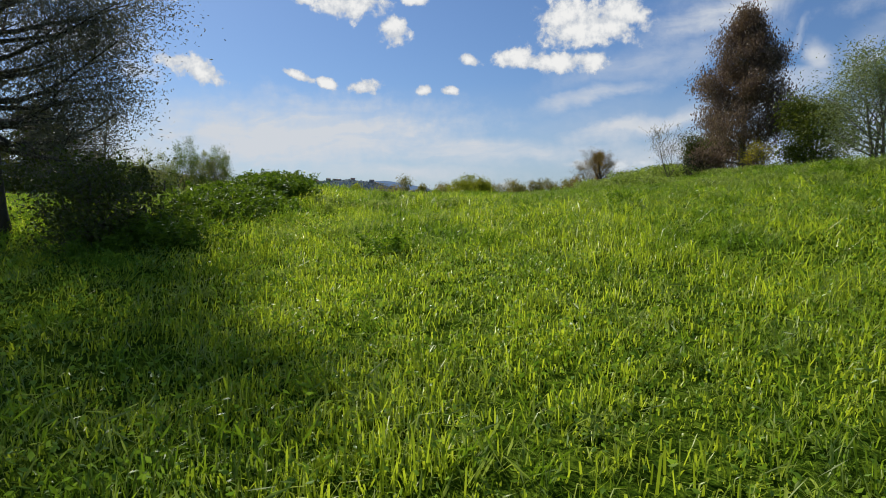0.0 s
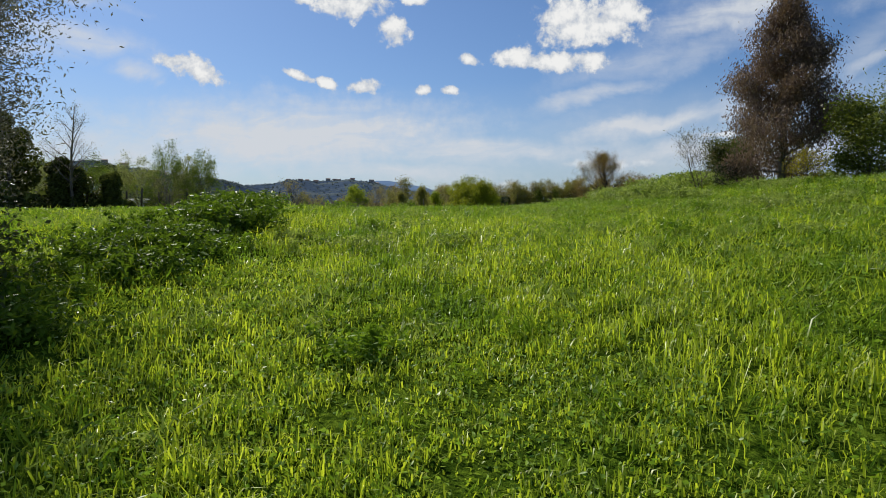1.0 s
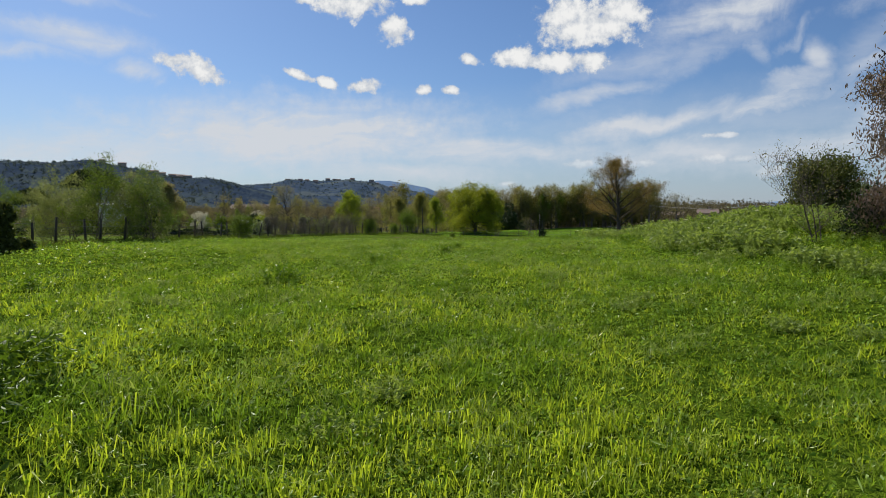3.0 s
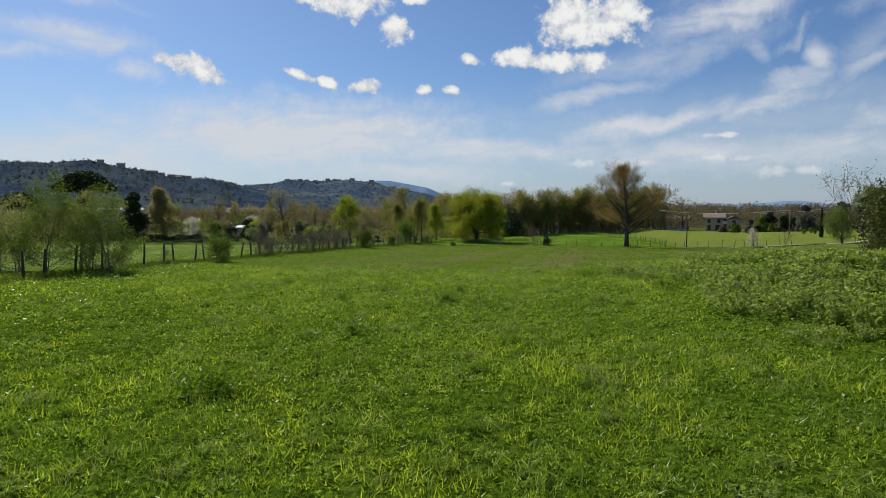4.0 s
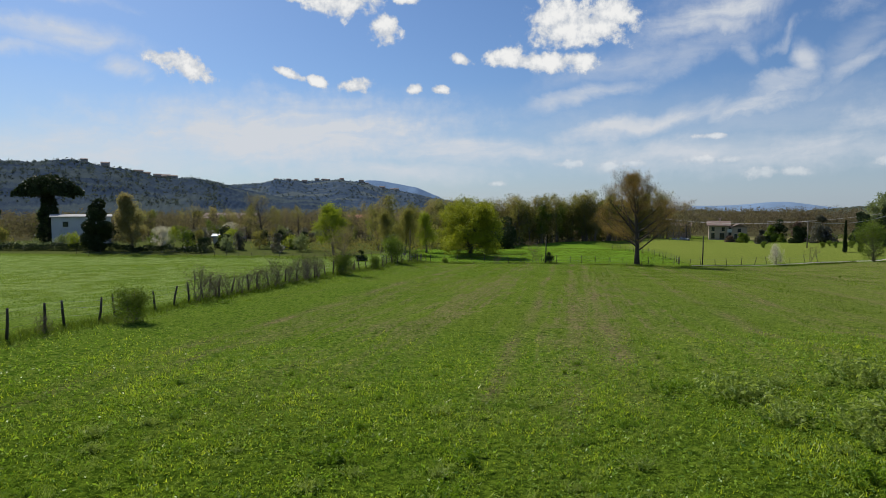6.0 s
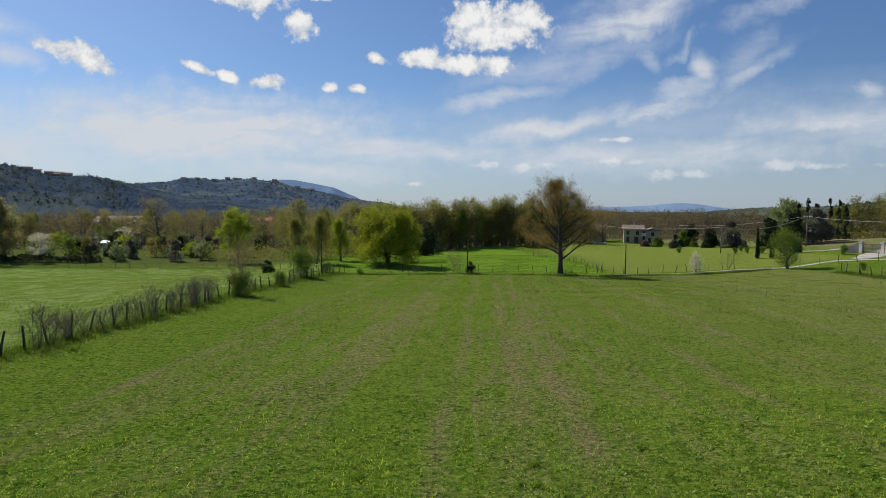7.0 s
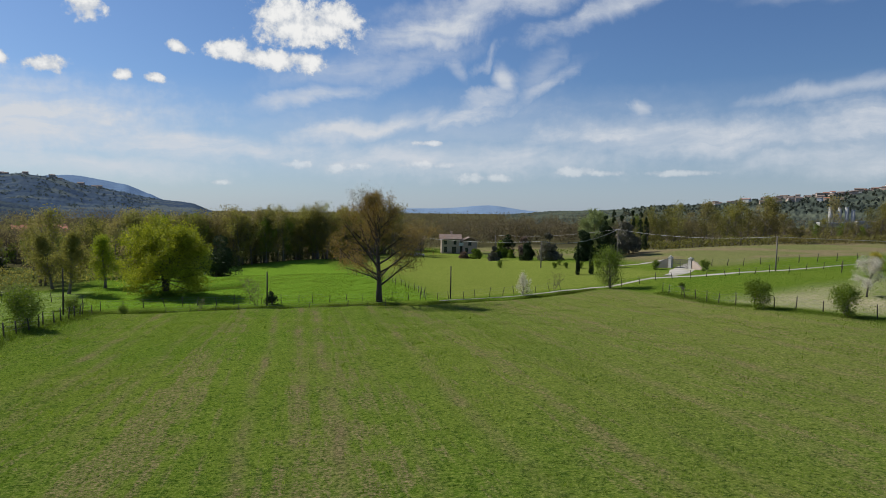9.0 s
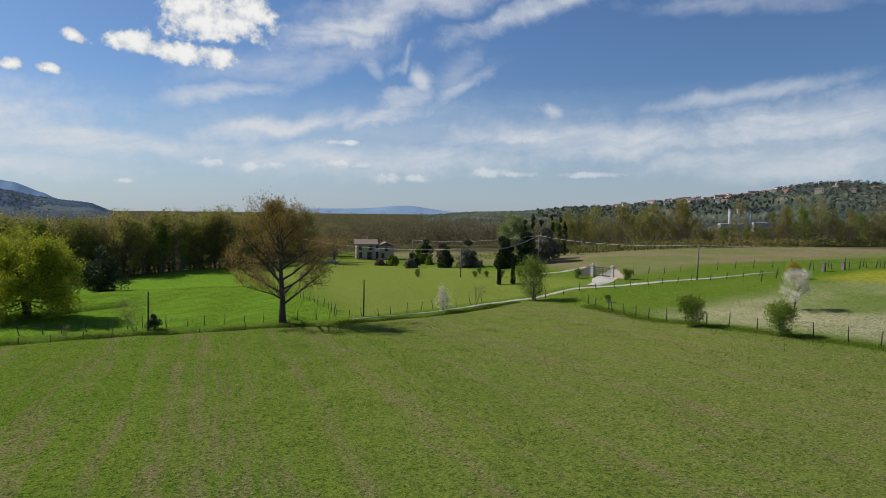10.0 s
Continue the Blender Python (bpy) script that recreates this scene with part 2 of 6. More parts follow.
METAL_SHEET = material("pale sheet metal", [(0.55, 0.57, 0.6), (0.75, 0.76, 0.78)], 0.45, 0.7, 9, 0.004, metal=0.1)
STEEL = material("painted steel", [(0.10, 0.09, 0.085), (0.18, 0.16, 0.15)], 0.5, 1, 20, metal=0.5)
GLASS = material("dark window pane", [(0.02, 0.025, 0.03), (0.05, 0.06, 0.07)], 0.08, 1, 5)
# near-black tone that paints the shade in the villa's loggia
LOGGIA_SHADE = material("painted loggia shade", [(0.045, 0.05, 0.045), (0.09, 0.09, 0.08)], 0.6, 1, 20)
CONCRETE = material("grey concrete", [(0.3, 0.3, 0.29), (0.45, 0.44, 0.42)], 0.9, 0.6, 14, 0.004)
STONE = material("pale field stone", [(0.38, 0.36, 0.33), (0.58, 0.56, 0.52)], 0.9, 1.5, 12, 0.01)


# ---- ground ----
KNOT_Y = [-160, -120, -105, -95, -87, -81.5, -75, -68, -57, -45, -30, -5, 11, 28, 45, 70, 110, 200, 400]
KNOT_Z = [-3.5, -1.6, -0.2, 0.84, 1.78, 2.44, 2.76, 2.9, 2.98, 2.75, 2.15, 1.2, 0.55, -0.1, -0.4, -0.5, -0.8, -1.5, -2.0]


def ease(a, b, v):
    s = np.clip((v - a) / (b - a), 0, 1)
    return s * s * (3 - 2 * s)


def bump(x, y, cx, cy, rx, ry):
    return np.exp(-(((x - cx) / rx) ** 2) - ((y - cy) / ry) ** 2)


def fence_x(y):
    """The left fence line: x at a given y."""
    return np.interp(y, [-120, -47, -30, -5, 11, 31], [-24, -18.5, -16.0, -10.6, -6.4, -1.8])


def height(x, y):
    """The lie of the land."""
    x, y = np.asarray(x, float), np.asarray(y, float)
    z = sum(np.interp(y + d, KNOT_Y, KNOT_Z) for d in (-4, -2, 0, 2, 4)) / 5
    z = z + 0.0007 * np.clip(x - 30, 0, 75) ** 2 * ease(-45, -5, y) * (1 - ease(45, 110, y - 0.25 * np.clip(x - 90, 0, 200)))
    z = z + (0.25 * ease(1.5, 6, x) + 0.7 * ease(6, 12, x)) * ease(-96, -80, y) * (1 - ease(-52, -36, y))
    z = z + 0.3 * bump(x, y, 12, -60, 4, 5)
    z = z + (0.01 + 0.03 * ease(-35, -5, y)) * np.clip(-x, 0, 16) * ease(-75, -50, y) * (1 - ease(15, 40, y))
    z = z - 1.1 * ease(0, 22, fence_x(y) - x) * ease(-60, -30, y) * (1 - ease(60, 100, y))
    z = z - 0.5 * ease(15, 45, x) * ease(-15, 22, y) * (1 - ease(34, 48, y)) * (1 - ease(66, 76, x))
    z = z + 0.5 * ease(0, 7, -x) * np.exp(-(((y - 22) / 18) ** 2))
    z = z + 2.08 * bump(x, y, 41.4, 101.6, 21.4, 18.2) + 0.35 * bump(x, y, 25.5, 62, 14, 16)
    z = z - 1.78 * ease(62.4, 92.4, y) * (1 - ease(45, 60, x)) * ease(-30, -5, x)
    z = z + 0.35 * bump(x, y, -5.2, -80, 1.6, 7)
    z = z - 0.35 * bump(x, y, -7.5, -86, 2.2, 5)
    z = z - 0.5 * np.exp(-(((y - track_y(x)) - -1.6) / 0.8) ** 2) * ease(-6, 0, x) * (1 - ease(55, 62, x))
    line = np.interp(x, [1, 4.8, 7.5, 11.6, 16.2, 20], [36.5, 42.1, 46.6, 49.4, 51.2, 52.2])
    z = z + 0.6 * ease(-0.5, 0.8, y - line) * (1 - ease(2, 14, y - line)) * ease(1, 4, x) * (1 - ease(15, 20, x))
    und = 0.06 * np.sin(x * 0.35 + y * 0.12) * np.sin(y * 0.31 - x * 0.07) + 0.03 * np.sin(x * 1.1 + 1.3) * np.sin(y * 0.9)
    return z + und * (1 - ease(200, 500, np.hypot(x, y)))


def field_bare(x, y):
    """How bare the sown field is: strips of soil along the drill rows, broken up along their length."""
    u = x * math.cos(radians(12)) - y * math.sin(radians(12))
    v = x * math.sin(radians(12)) + y * math.cos(radians(12))
    out = np.zeros_like(u)
    for k, (c, w, a) in enumerate(((-1.1, 0.38, 0.85), (0.5, 0.3, 0.7), (4.1, 0.3, 0.4), (7.3, 0.25, 0.3), (11.0, 0.26, 0.95), (13.3, 0.4, 0.9), (14.8, 0.42, 1.0), (17.6, 0.3, 0.4), (21.2, 0.4, 0.75), (25.6, 0.4, 0.75), (28.4, 0.3, 0.45), (32.5, 0.5, 0.6), (36.2, 0.4, 0.5), (40.5, 0.6, 0.8), (44.5, 0.4, 0.55), (48.5, 0.6, 0.7), (53.0, 0.5, 0.6), (57.5, 0.6, 0.7))):
        bend = c + 0.14 * np.sin(v * 0.19 + k * 1.7) + 0.07 * np.sin(v * 0.61 + k)
        gap = 0.62 + 0.25 * np.sin(v * 0.31 + k * 2.3) + 0.2 * np.sin(v * 0.83 + k * 0.9)
        out = np.maximum(out, a * np.clip(gap, 0.15, 1) * np.exp(-(((u - bend) / w) ** 2)))
    return np.clip(out, 0, 1)


def track_y(x):
    """The farm track along the far edge of the field: y at a given x."""
    return np.interp(x, [-10, 5, 18, 42, 50, 62, 73, 88, 96, 140], [33, 31.4, 29.4, 28.0, 28.0, 28.6, 28.8, 20.8, 15.6, -8])


def land(x, y):
    return float(height(x, y))


def mesh_of(name, verts, faces, mats=(), smooth=False):
    me = bpy.data.meshes.new(name)
    me.from_pydata([tuple(v) for v in verts], [], faces)
    for m in mats:
        me.materials.append(m)
    if smooth:
        me.polygons.foreach_set("use_smooth", [True] * len(me.polygons))
    me.update()
    return me


def quick_mesh(name, verts, tris, mats=()):
    """A mesh of triangles from arrays."""
    me = bpy.data.meshes.new(name)
    n = len(tris)
    me.vertices.add(len(verts))
    me.loops.add(3 * n)
    me.polygons.add(n)
    me.vertices.foreach_set("co", np.asarray(verts, np.float32).ravel())
    me.loops.foreach_set("vertex_index", np.asarray(tris, np.int32).ravel())
    me.polygons.foreach_set("loop_start", np.arange(0, 3 * n, 3, dtype=np.int32))
    for m in mats:
        me.materials.append(m)
    me.update(calc_edges=True)
    return me


def steps(lo, hi, fine, far, grow=1.13):
    mid = list(np.arange(lo, hi + 1e-6, fine))
    out, d = [], fine
    v = hi
    while v < far:
        d *= grow
        v += d
        out.append(v)
    left, d, v = [], fine, lo
    while v > -far:
        d *= grow
        v -= d
        left.append(v)
    return np.array(left[::-1] + mid + out)


def ground_material():
    m = bpy.data.materials.new("meadow and field")
    m.use_nodes = True
    t = m.node_tree
    t.nodes.clear()
    out, pr = t.nodes.new("ShaderNodeOutputMaterial"), t.nodes.new("ShaderNodeBsdfPrincipled")
    pos = t.nodes.new("ShaderNodeNewGeometry").outputs["Position"]

    def zone(layer):
        n = t.nodes.new("ShaderNodeAttribute")
        n.attribute_name = layer
        return n.outputs["Fac"]

    big, mid, fine = noise_at(t, pos, 0.06, 4), noise_at(t, pos, 0.5, 5, 0.62), noise_at(t, pos, 6.5, 6, 0.85)
    # drill rows: the field's own axes, stretched along the rows
    sp, cb = t.nodes.new("ShaderNodeSeparateXYZ"), t.nodes.new("ShaderNodeCombineXYZ")
    t.links.new(pos, sp.inputs[0])
    ca, sa = math.cos(radians(12)), math.sin(radians(12))
    t.links.new(maths(t, "SUBTRACT", maths(t, "MULTIPLY", sp.outputs[0], ca), maths(t, "MULTIPLY", sp.outputs[1], sa)), cb.inputs[0])
    t.links.new(maths(t, "ADD", maths(t, "MULTIPLY", sp.outputs[0], sa * 0.05), maths(t, "MULTIPLY", sp.outputs[1], ca * 0.05)), cb.inputs[1])
    rows = maths(t, "ADD", maths(t, "MULTIPLY", noise_at(t, cb.outputs[0], 0.22, 2, 0.5), 0.5), maths(t, "MULTIPLY", noise_at(t, cb.outputs[0], 2.0, 3, 0.6), 0.5))
    straw, dark = noise_at(t, pos, 9.0, 4, 0.75), noise_at(t, pos, 5.0, 4, 0.75)
    tufts = noise_at(t, pos, 2.2, 4, 0.7)
    green = mixed(t, ramp(t, big, 0.35, 0.65), GRASS_A, GRASS_B)
    green = mixed(t, ramp(t, tufts, 0.49, 0.58, 0, 0.85), green, GRASS_C)
    green = mixed(t, ramp(t, fine, 0.48, 0.56, 0, 0.9), green, GRASS_D)
    soil = mixed(t, ramp(t, fine, 0.35, 0.65), (0.085, 0.063, 0.034), (0.27, 0.205, 0.12))
    bare = maths(t, "MULTIPLY", ramp(t, maths(t, "ADD", maths(t, "MULTIPLY", rows, 0.75), maths(t, "MULTIPLY", mid, 0.25)), 0.5, 0.58), zone("field"))
    bare = maths(t, "MULTIPLY", bare, ramp(t, maths(t, "ADD", maths(t, "MULTIPLY", fine, 0.5), maths(t, "MULTIPLY", straw, 0.5)), 0.43, 0.57, 0.1, 1.0))
    tread = maths(t, "MULTIPLY", zone("wheel"), ramp(t, maths(t, "ADD", maths(t, "MULTIPLY", fine, 0.55), maths(t, "MULTIPLY", mid, 0.45)), 0.38, 0.54, 0.2, 1.0))
    cover = maths(t, "MAXIMUM", maths(t, "MULTIPLY", bare, 0.85), tread, clamp=True)
    col = mixed(t, cover, green, soil)
    col = mixed(t, maths(t, "MULTIPLY", zone("warm"), ramp(t, straw, 0.4, 0.58, 0.2, 0.85)), col, mixed(t, fine, (0.145, 0.125, 0.05), (0.3, 0.255, 0.12)))
    lawn = mixed(t, ramp(t, tufts, 0.35, 0.7), (0.14, 0.18, 0.032), (0.2, 0.23, 0.05))
    col = mixed(t, maths(t, "MULTIPLY", zone("lawn"), 0.9), col, lawn)
    dry = mixed(t, mid, (0.34, 0.29, 0.19), (0.46, 0.395, 0.28))
    col = mixed(t, maths(t, "MULTIPLY", zone("dry"), ramp(t, maths(t, "ADD", maths(t, "MULTIPLY", tufts, 0.4), maths(t, "MULTIPLY", big, 0.6)), 0.36, 0.6, 0.1, 0.8)), col, dry)
    plough = mixed(t, ramp(t, big, 0.4, 0.6), (0.2, 0.165, 0.09), (0.155, 0.165, 0.06))
    col = mixed(t, zone("plough"), col, plough)
    col = mixed(t, maths(t, "MULTIPLY", zone("knoll"), 0.75), col, mixed(t, ramp(t, tufts, 0.4, 0.65), (0.1, 0.205, 0.016), (0.175, 0.285, 0.032)))
    col = mixed(t, maths(t, "MULTIPLY", zone("yellow"), ramp(t, tufts, 0.4, 0.6, 0.3, 0.9)), col, (0.30, 0.28, 0.02))
    # meadow soil under the blades: dark thatch, plus painted shade for the gaps
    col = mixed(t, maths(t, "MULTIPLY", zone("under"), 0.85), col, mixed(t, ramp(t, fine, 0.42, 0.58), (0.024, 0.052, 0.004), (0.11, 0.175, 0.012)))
    col = mixed(t, maths(t, "MULTIPLY", zone("pasture"), ramp(t, mid, 0.4, 0.62, 0.15, 0.8)), col, mixed(t, ramp(t, fine, 0.4, 0.6), (0.13, 0.19, 0.04), (0.27, 0.34, 0.13)))
    col = mixed(t, ramp(t, dark, 0.52, 0.62, 0, 0.75), col, mixed(t, 1.0, col, (0.3, 0.38, 0.3), "MULTIPLY"))
    col = mixed(t, ramp(t, straw, 0.54, 0.62, 0, 0.6), col, mixed(t, 1.0, col, (1.8, 1.75, 1.8), "MULTIPLY"))
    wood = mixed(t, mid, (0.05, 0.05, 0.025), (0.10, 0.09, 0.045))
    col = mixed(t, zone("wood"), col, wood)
    t.links.new(col, pr.inputs["Base Color"])
    pr.inputs["Roughness"].default_value = 0.9
    pr.inputs["Specular IOR Level"].default_value = 0.0
    b = t.nodes.new("ShaderNodeBump")
    b.inputs["Strength"].default_value, b.inputs["Distance"].default_value = 1.0, 0.07
    t.links.new(maths(t, "ADD", fine, tufts), b.inputs["Height"])
    t.links.new(b.outputs[0], pr.inputs["Normal"])
    t.links.new(pr.outputs[0], out.inputs[0])
    return m


GRASS_A, GRASS_B = (0.07, 0.13, 0.011), (0.1, 0.145, 0.018)
GRASS_C, GRASS_D = (0.033, 0.078, 0.008), (0.165, 0.215, 0.035)


def right_fence_x(y):
    return np.interp(y, [-60, -14.6, -4.2, 4.8, 17.3], [63, 61.6, 61.3, 61.2, 65.5])


def build_ground():
    xs, ys = steps(-30, 90, 0.4, 4800), steps(-110, 90, 1.0, 4800)
    gx, gy = np.meshgrid(xs, ys)
    gz = height(gx, gy)
    nx, ny = len(xs), len(ys)
    verts = np.stack([gx, gy, gz], -1).reshape(-1, 3)
    i = np.arange(nx * ny).reshape(ny, nx)
    quads = np.stack([i[:-1, :-1], i[:-1, 1:], i[1:, 1:], i[1:, :-1]], -1).reshape(-1, 4)
    me = bpy.data.meshes.new("ground")
    me.vertices.add(len(verts))
    me.loops.add(4 * len(quads))
    me.polygons.add(len(quads))
    me.vertices.foreach_set("co", verts.astype(np.float32).ravel())
    me.loops.foreach_set("vertex_index", quads.astype(np.int32).ravel())
    me.polygons.foreach_set("loop_start", np.arange(0, 4 * len(quads), 4, dtype=np.int32))
    me.polygons.foreach_set("use_smooth", np.ones(len(quads), bool))
    me.update(calc_edges=True)
    x, y = gx.ravel(), gy.ravel()
    inside = ease(0, 1.5, x - fence_x(y)) * ease(0, 1.5, track_y(x) - 1.5 - y) * ease(0, 2, right_fence_x(y) - x)
    layers = {"field": inside * ease(-62, -30, y) * (0.5 + 0.5 * ease(-4, 8, x - 0.2 * y))}
    layers["wheel"] = field_bare(x, y) * inside * ease(-62, -46, y)
    layers["lawn"] = ease(34, 44, x - 0.12 * (y - 30)) * ease(1.5, 4, y - track_y(x)) * (1 - ease(78, 84, x)) * (1 - ease(116, 126, y))
    layers["dry"] = ease(0.5, 4, x - right_fence_x(y)) * ease(-40, -20, y) * (1 - ease(2, 11, y + 0.12 * (x - 62))) * (1 - 0.6 * ease(78, 100, x))
    layers["plough"] = ease(84, 96, x) * ease(28, 36, y + 0.12 * (x - 85)) * (1 - ease(300, 320, np.hypot(x, y)))
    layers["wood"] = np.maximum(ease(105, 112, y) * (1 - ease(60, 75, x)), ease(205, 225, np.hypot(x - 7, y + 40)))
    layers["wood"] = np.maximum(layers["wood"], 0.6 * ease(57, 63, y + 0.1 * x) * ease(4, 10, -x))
    layers["knoll"] = ease(0.5, 2.5, y - track_y(x)) * (1 - layers["lawn"]) * ease(-8, 0, x) * (1 - ease(38, 42, x)) * (1 - ease(98, 106, y))
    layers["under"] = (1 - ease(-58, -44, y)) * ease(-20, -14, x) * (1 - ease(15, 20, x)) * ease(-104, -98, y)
    layers["yellow"] = ease(93, 99, x) * ease(-16, -8, y) * (1 - ease(4, 9, y + 0.35 * (x - 95)))
    layers["warm"] = inside * ease(-45, -30, y) * (0.05 + 0.42 * ease(8, 50, x - 0.2 * y))
    layers["pasture"] = ease(0.5, 4, fence_x(y) - x) * ease(-45, -25, y) * (1 - ease(52, 58, y + 0.1 * x))
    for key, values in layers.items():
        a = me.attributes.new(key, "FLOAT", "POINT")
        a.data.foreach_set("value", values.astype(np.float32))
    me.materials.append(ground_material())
    return tagged(new("ground", me), "rolling green meadow and sown field", "ground", kind="structure")


build_ground()


# ---- builders ----
class Geo:
    """Gathers tubes, boxes and cards into one mesh."""

    def __init__(self):
        self.v, self.f = [], []

    def tube(self, pts, radii, sides=5, cap=True):
        pts = [Vector(p) for p in pts]
        base = len(self.v)
        for k, p in enumerate(pts):
            d = (pts[min(k + 1, len(pts) - 1)] - pts[max(k - 1, 0)]).normalized()
            a = d.cross(Vector((0.31, 0.95, 0.08))).normalized()
            b = d.cross(a)
            for s in range(sides):
                w = 2 * math.pi * s / sides
                self.v.append(p + radii[k] * (math.cos(w) * a + math.sin(w) * b))
        for k in range(len(pts) - 1):
            for s in range(sides):
                i, j = base + k * sides + s, base + k * sides + (s + 1) % sides
                self.f.append((i, j, j + sides, i + sides))
        if cap:
            self.f.append(tuple(base + (len(pts) - 1) * sides + s for s in range(sides)))
            self.f.append(tuple(base + s for s in reversed(range(sides))))

    def box(self, lo, hi, taper=0.0):
        base = len(self.v)
        for z, k in ((lo[2], 0.0), (hi[2], taper)):
            for x, y in ((lo[0] + k, lo[1] + k), (hi[0] - k, lo[1] + k), (hi[0] - k, hi[1] - k), (lo[0] + k, hi[1] - k)):
                self.v.append(Vector((x, y, z)))
        for q in ((3, 2, 1, 0), (4, 5, 6, 7), (0, 1, 5, 4), (1, 2, 6, 5), (2, 3, 7, 6), (3, 0, 4, 7)):
            self.f.append(tuple(base + i for i in q))

    def face(self, pts):
        base = len(self.v)
        self.v += [Vector(p) for p in pts]
        self.f.append(tuple(range(base, base + len(pts))))

    def mesh(self, name, mat, smooth=False):
        return mesh_of(name, self.v, self.f, (mat,), smooth)


def part(name, me, parent, label=""):
    ob = new(name, me)
    ob.parent = parent
    if label:
        tagged(ob, label)
    return ob


def empty(name, m, label, category, group="", kind=""):
    ob = new(name)
    ob.empty_display_size = 0.3
    ob.matrix_basis = m
    return tagged(ob, label, category, group, kind)


def cards(rng, centres, length, width, droop=0.0, up=0.0, fold=0.35):
    """Leaf cards, two triangles each, folded along the midrib, round the given points."""
    n = len(centres)
    d = rng.normal(size=(n, 3))
    d[:, 2] = d[:, 2] * 0.8 - droop + up
    d /= np.linalg.norm(d, axis=1, keepdims=True) + 1e-9
    s = np.cross(d, rng.normal(size=(n, 3)))
    s /= np.linalg.norm(s, axis=1, keepdims=True) + 1e-9
    nrm = np.cross(d, s)
    ln = length * rng.uniform(0.6, 1.35, (n, 1))
    wd = width * rng.uniform(0.6, 1.35, (n, 1))
    a, b = centres - d * ln * 0.5, centres + d * ln * 0.5
    c = centres + s * wd * 0.5 + nrm * wd * fold * 0.5 + d * ln * rng.uniform(-0.15, 0.15, (n, 1))
    e = centres - s * wd * 0.5 + nrm * wd * fold * 0.5 + d * ln * rng.uniform(-0.15, 0.15, (n, 1))
    verts = np.stack([a, c, b, e], 1).reshape(-1, 3)
    i = np.arange(n)[:, None] * 4
    tris = np.concatenate([i + [0, 1, 2], i + [0, 2, 3]], 0)
    return verts, tris


def grow(rng, h, r0, clear, reach, envelope, limbs, rise, twigs=5, fine=3, bend=0.06, sides=6, fork=1, lean=(0, 0)):
    """A trunk with limbs, branches and twigs. Returns the wood and the points at which leaves sit."""
    g, tips = Geo(), []

    def curve(p, d, length, n, lift, wob):
        pts, p, d = [p.copy()], p.copy(), d.copy()
        for _ in range(n):
            d = (d + Vector((rng.normal() * wob, rng.normal() * wob, rng.normal() * wob * 0.6 + lift))).normalized()
            p = p + d * (length / n)
            pts.append(p.copy())
        return pts

    stems = []
    for k in range(fork):
        w = rng.uniform(0, 6.28)
        d = Vector((lean[0] + (0.22 * math.cos(w) if fork > 1 else 0), lean[1] + (0.22 * math.sin(w) if fork > 1 else 0), 1)).normalized()
        hh = h * (rng.uniform(0.75, 1.0) if k else 1.0)
        pts = curve(Vector((rng.normal() * 0.1 * (fork > 1), rng.normal() * 0.1 * (fork > 1), -0.15)), d, hh, 9, 0.03, bend)
        rad = [r0 / math.sqrt(fork) * (1.25 if i == 0 else 1) * (1 - i / 9.6) ** 0.9 for i in range(10)]
        g.tube(pts, rad, sides + 2)
        stems.append((pts, rad, hh))
    golden = rng.uniform(0, 6.28)
    for pts, rad, hh in stems:
        for k in range(limbs):
            f = clear + (0.97 - clear) * (k + rng.uniform(0, 0.9)) / limbs
            i = min(int(f * 9), 8)
            p = pts[i].lerp(pts[i + 1], f * 9 - i)
            golden += 2.4 + rng.normal() * 0.3
            s = (f - clear) / (1 - clear)
            length = reach * envelope(s) * rng.uniform(0.8, 1.15)
            if length < 0.15:
                continue
            e = radians(rise[0] + (rise[1] - rise[0]) * s + rng.normal() * 7)
            d = Vector((math.cos(golden) * math.cos(e), math.sin(golden) * math.cos(e), math.sin(e)))
            lp = curve(p, d, length, 5, 0.05, 0.13)
            r = min(rad[i] * 0.55, 0.02 + length * 0.017)
            g.tube(lp, [r * (1 - q / 6) for q in range(6)], max(sides - 1, 4), False)
            for j in range(twigs):
                ff = 0.25 + 0.75 * (j + rng.uniform(0, 0.9)) / twigs
                q = min(int(ff * 5), 4)
                bp = lp[q].lerp(lp[q + 1], ff * 5 - q)
                ax = (lp[q + 1] - lp[q]).normalized()
                bd = (ax * 0.8 + Vector((rng.normal(), rng.normal(), rng.normal() * 0.6 + 0.15)) * 0.62).normalized()
                bl = length * rng.uniform(0.28, 0.5) * (1.15 - 0.5 * ff)
                bpts = curve(bp, bd, bl, 3, 0.06, 0.16)
                br = max(r * 0.38 * (1 - 0.6 * ff), 0.008)
                g.tube(bpts, [br * (1 - 0.28 * q2) for q2 in range(4)], 4, False)
                tips += [bpts[1], bpts[2], bpts[3]]
                for _ in range(fine):
                    a = bpts[rng.integers(0, 3)].lerp(bpts[3], rng.uniform(0, 0.8))
                    td = ((bpts[3] - bpts[0]).normalized() * 0.7 + Vector((rng.normal(), rng.normal(), rng.normal() * 0.7 + 0.2)) * 0.7).normalized()
                    tl = bl * rng.uniform(0.35, 0.65)
                    tp = curve(a, td, tl, 2, 0.05, 0.15)
                    g.tube(tp, [br * 0.45, br * 0.3, br * 0.12], 3, False)
                    tips += [tp[1], tp[2]]
        tips.append(pts[-1])
    return g, np.array([tuple(p) for p in tips])


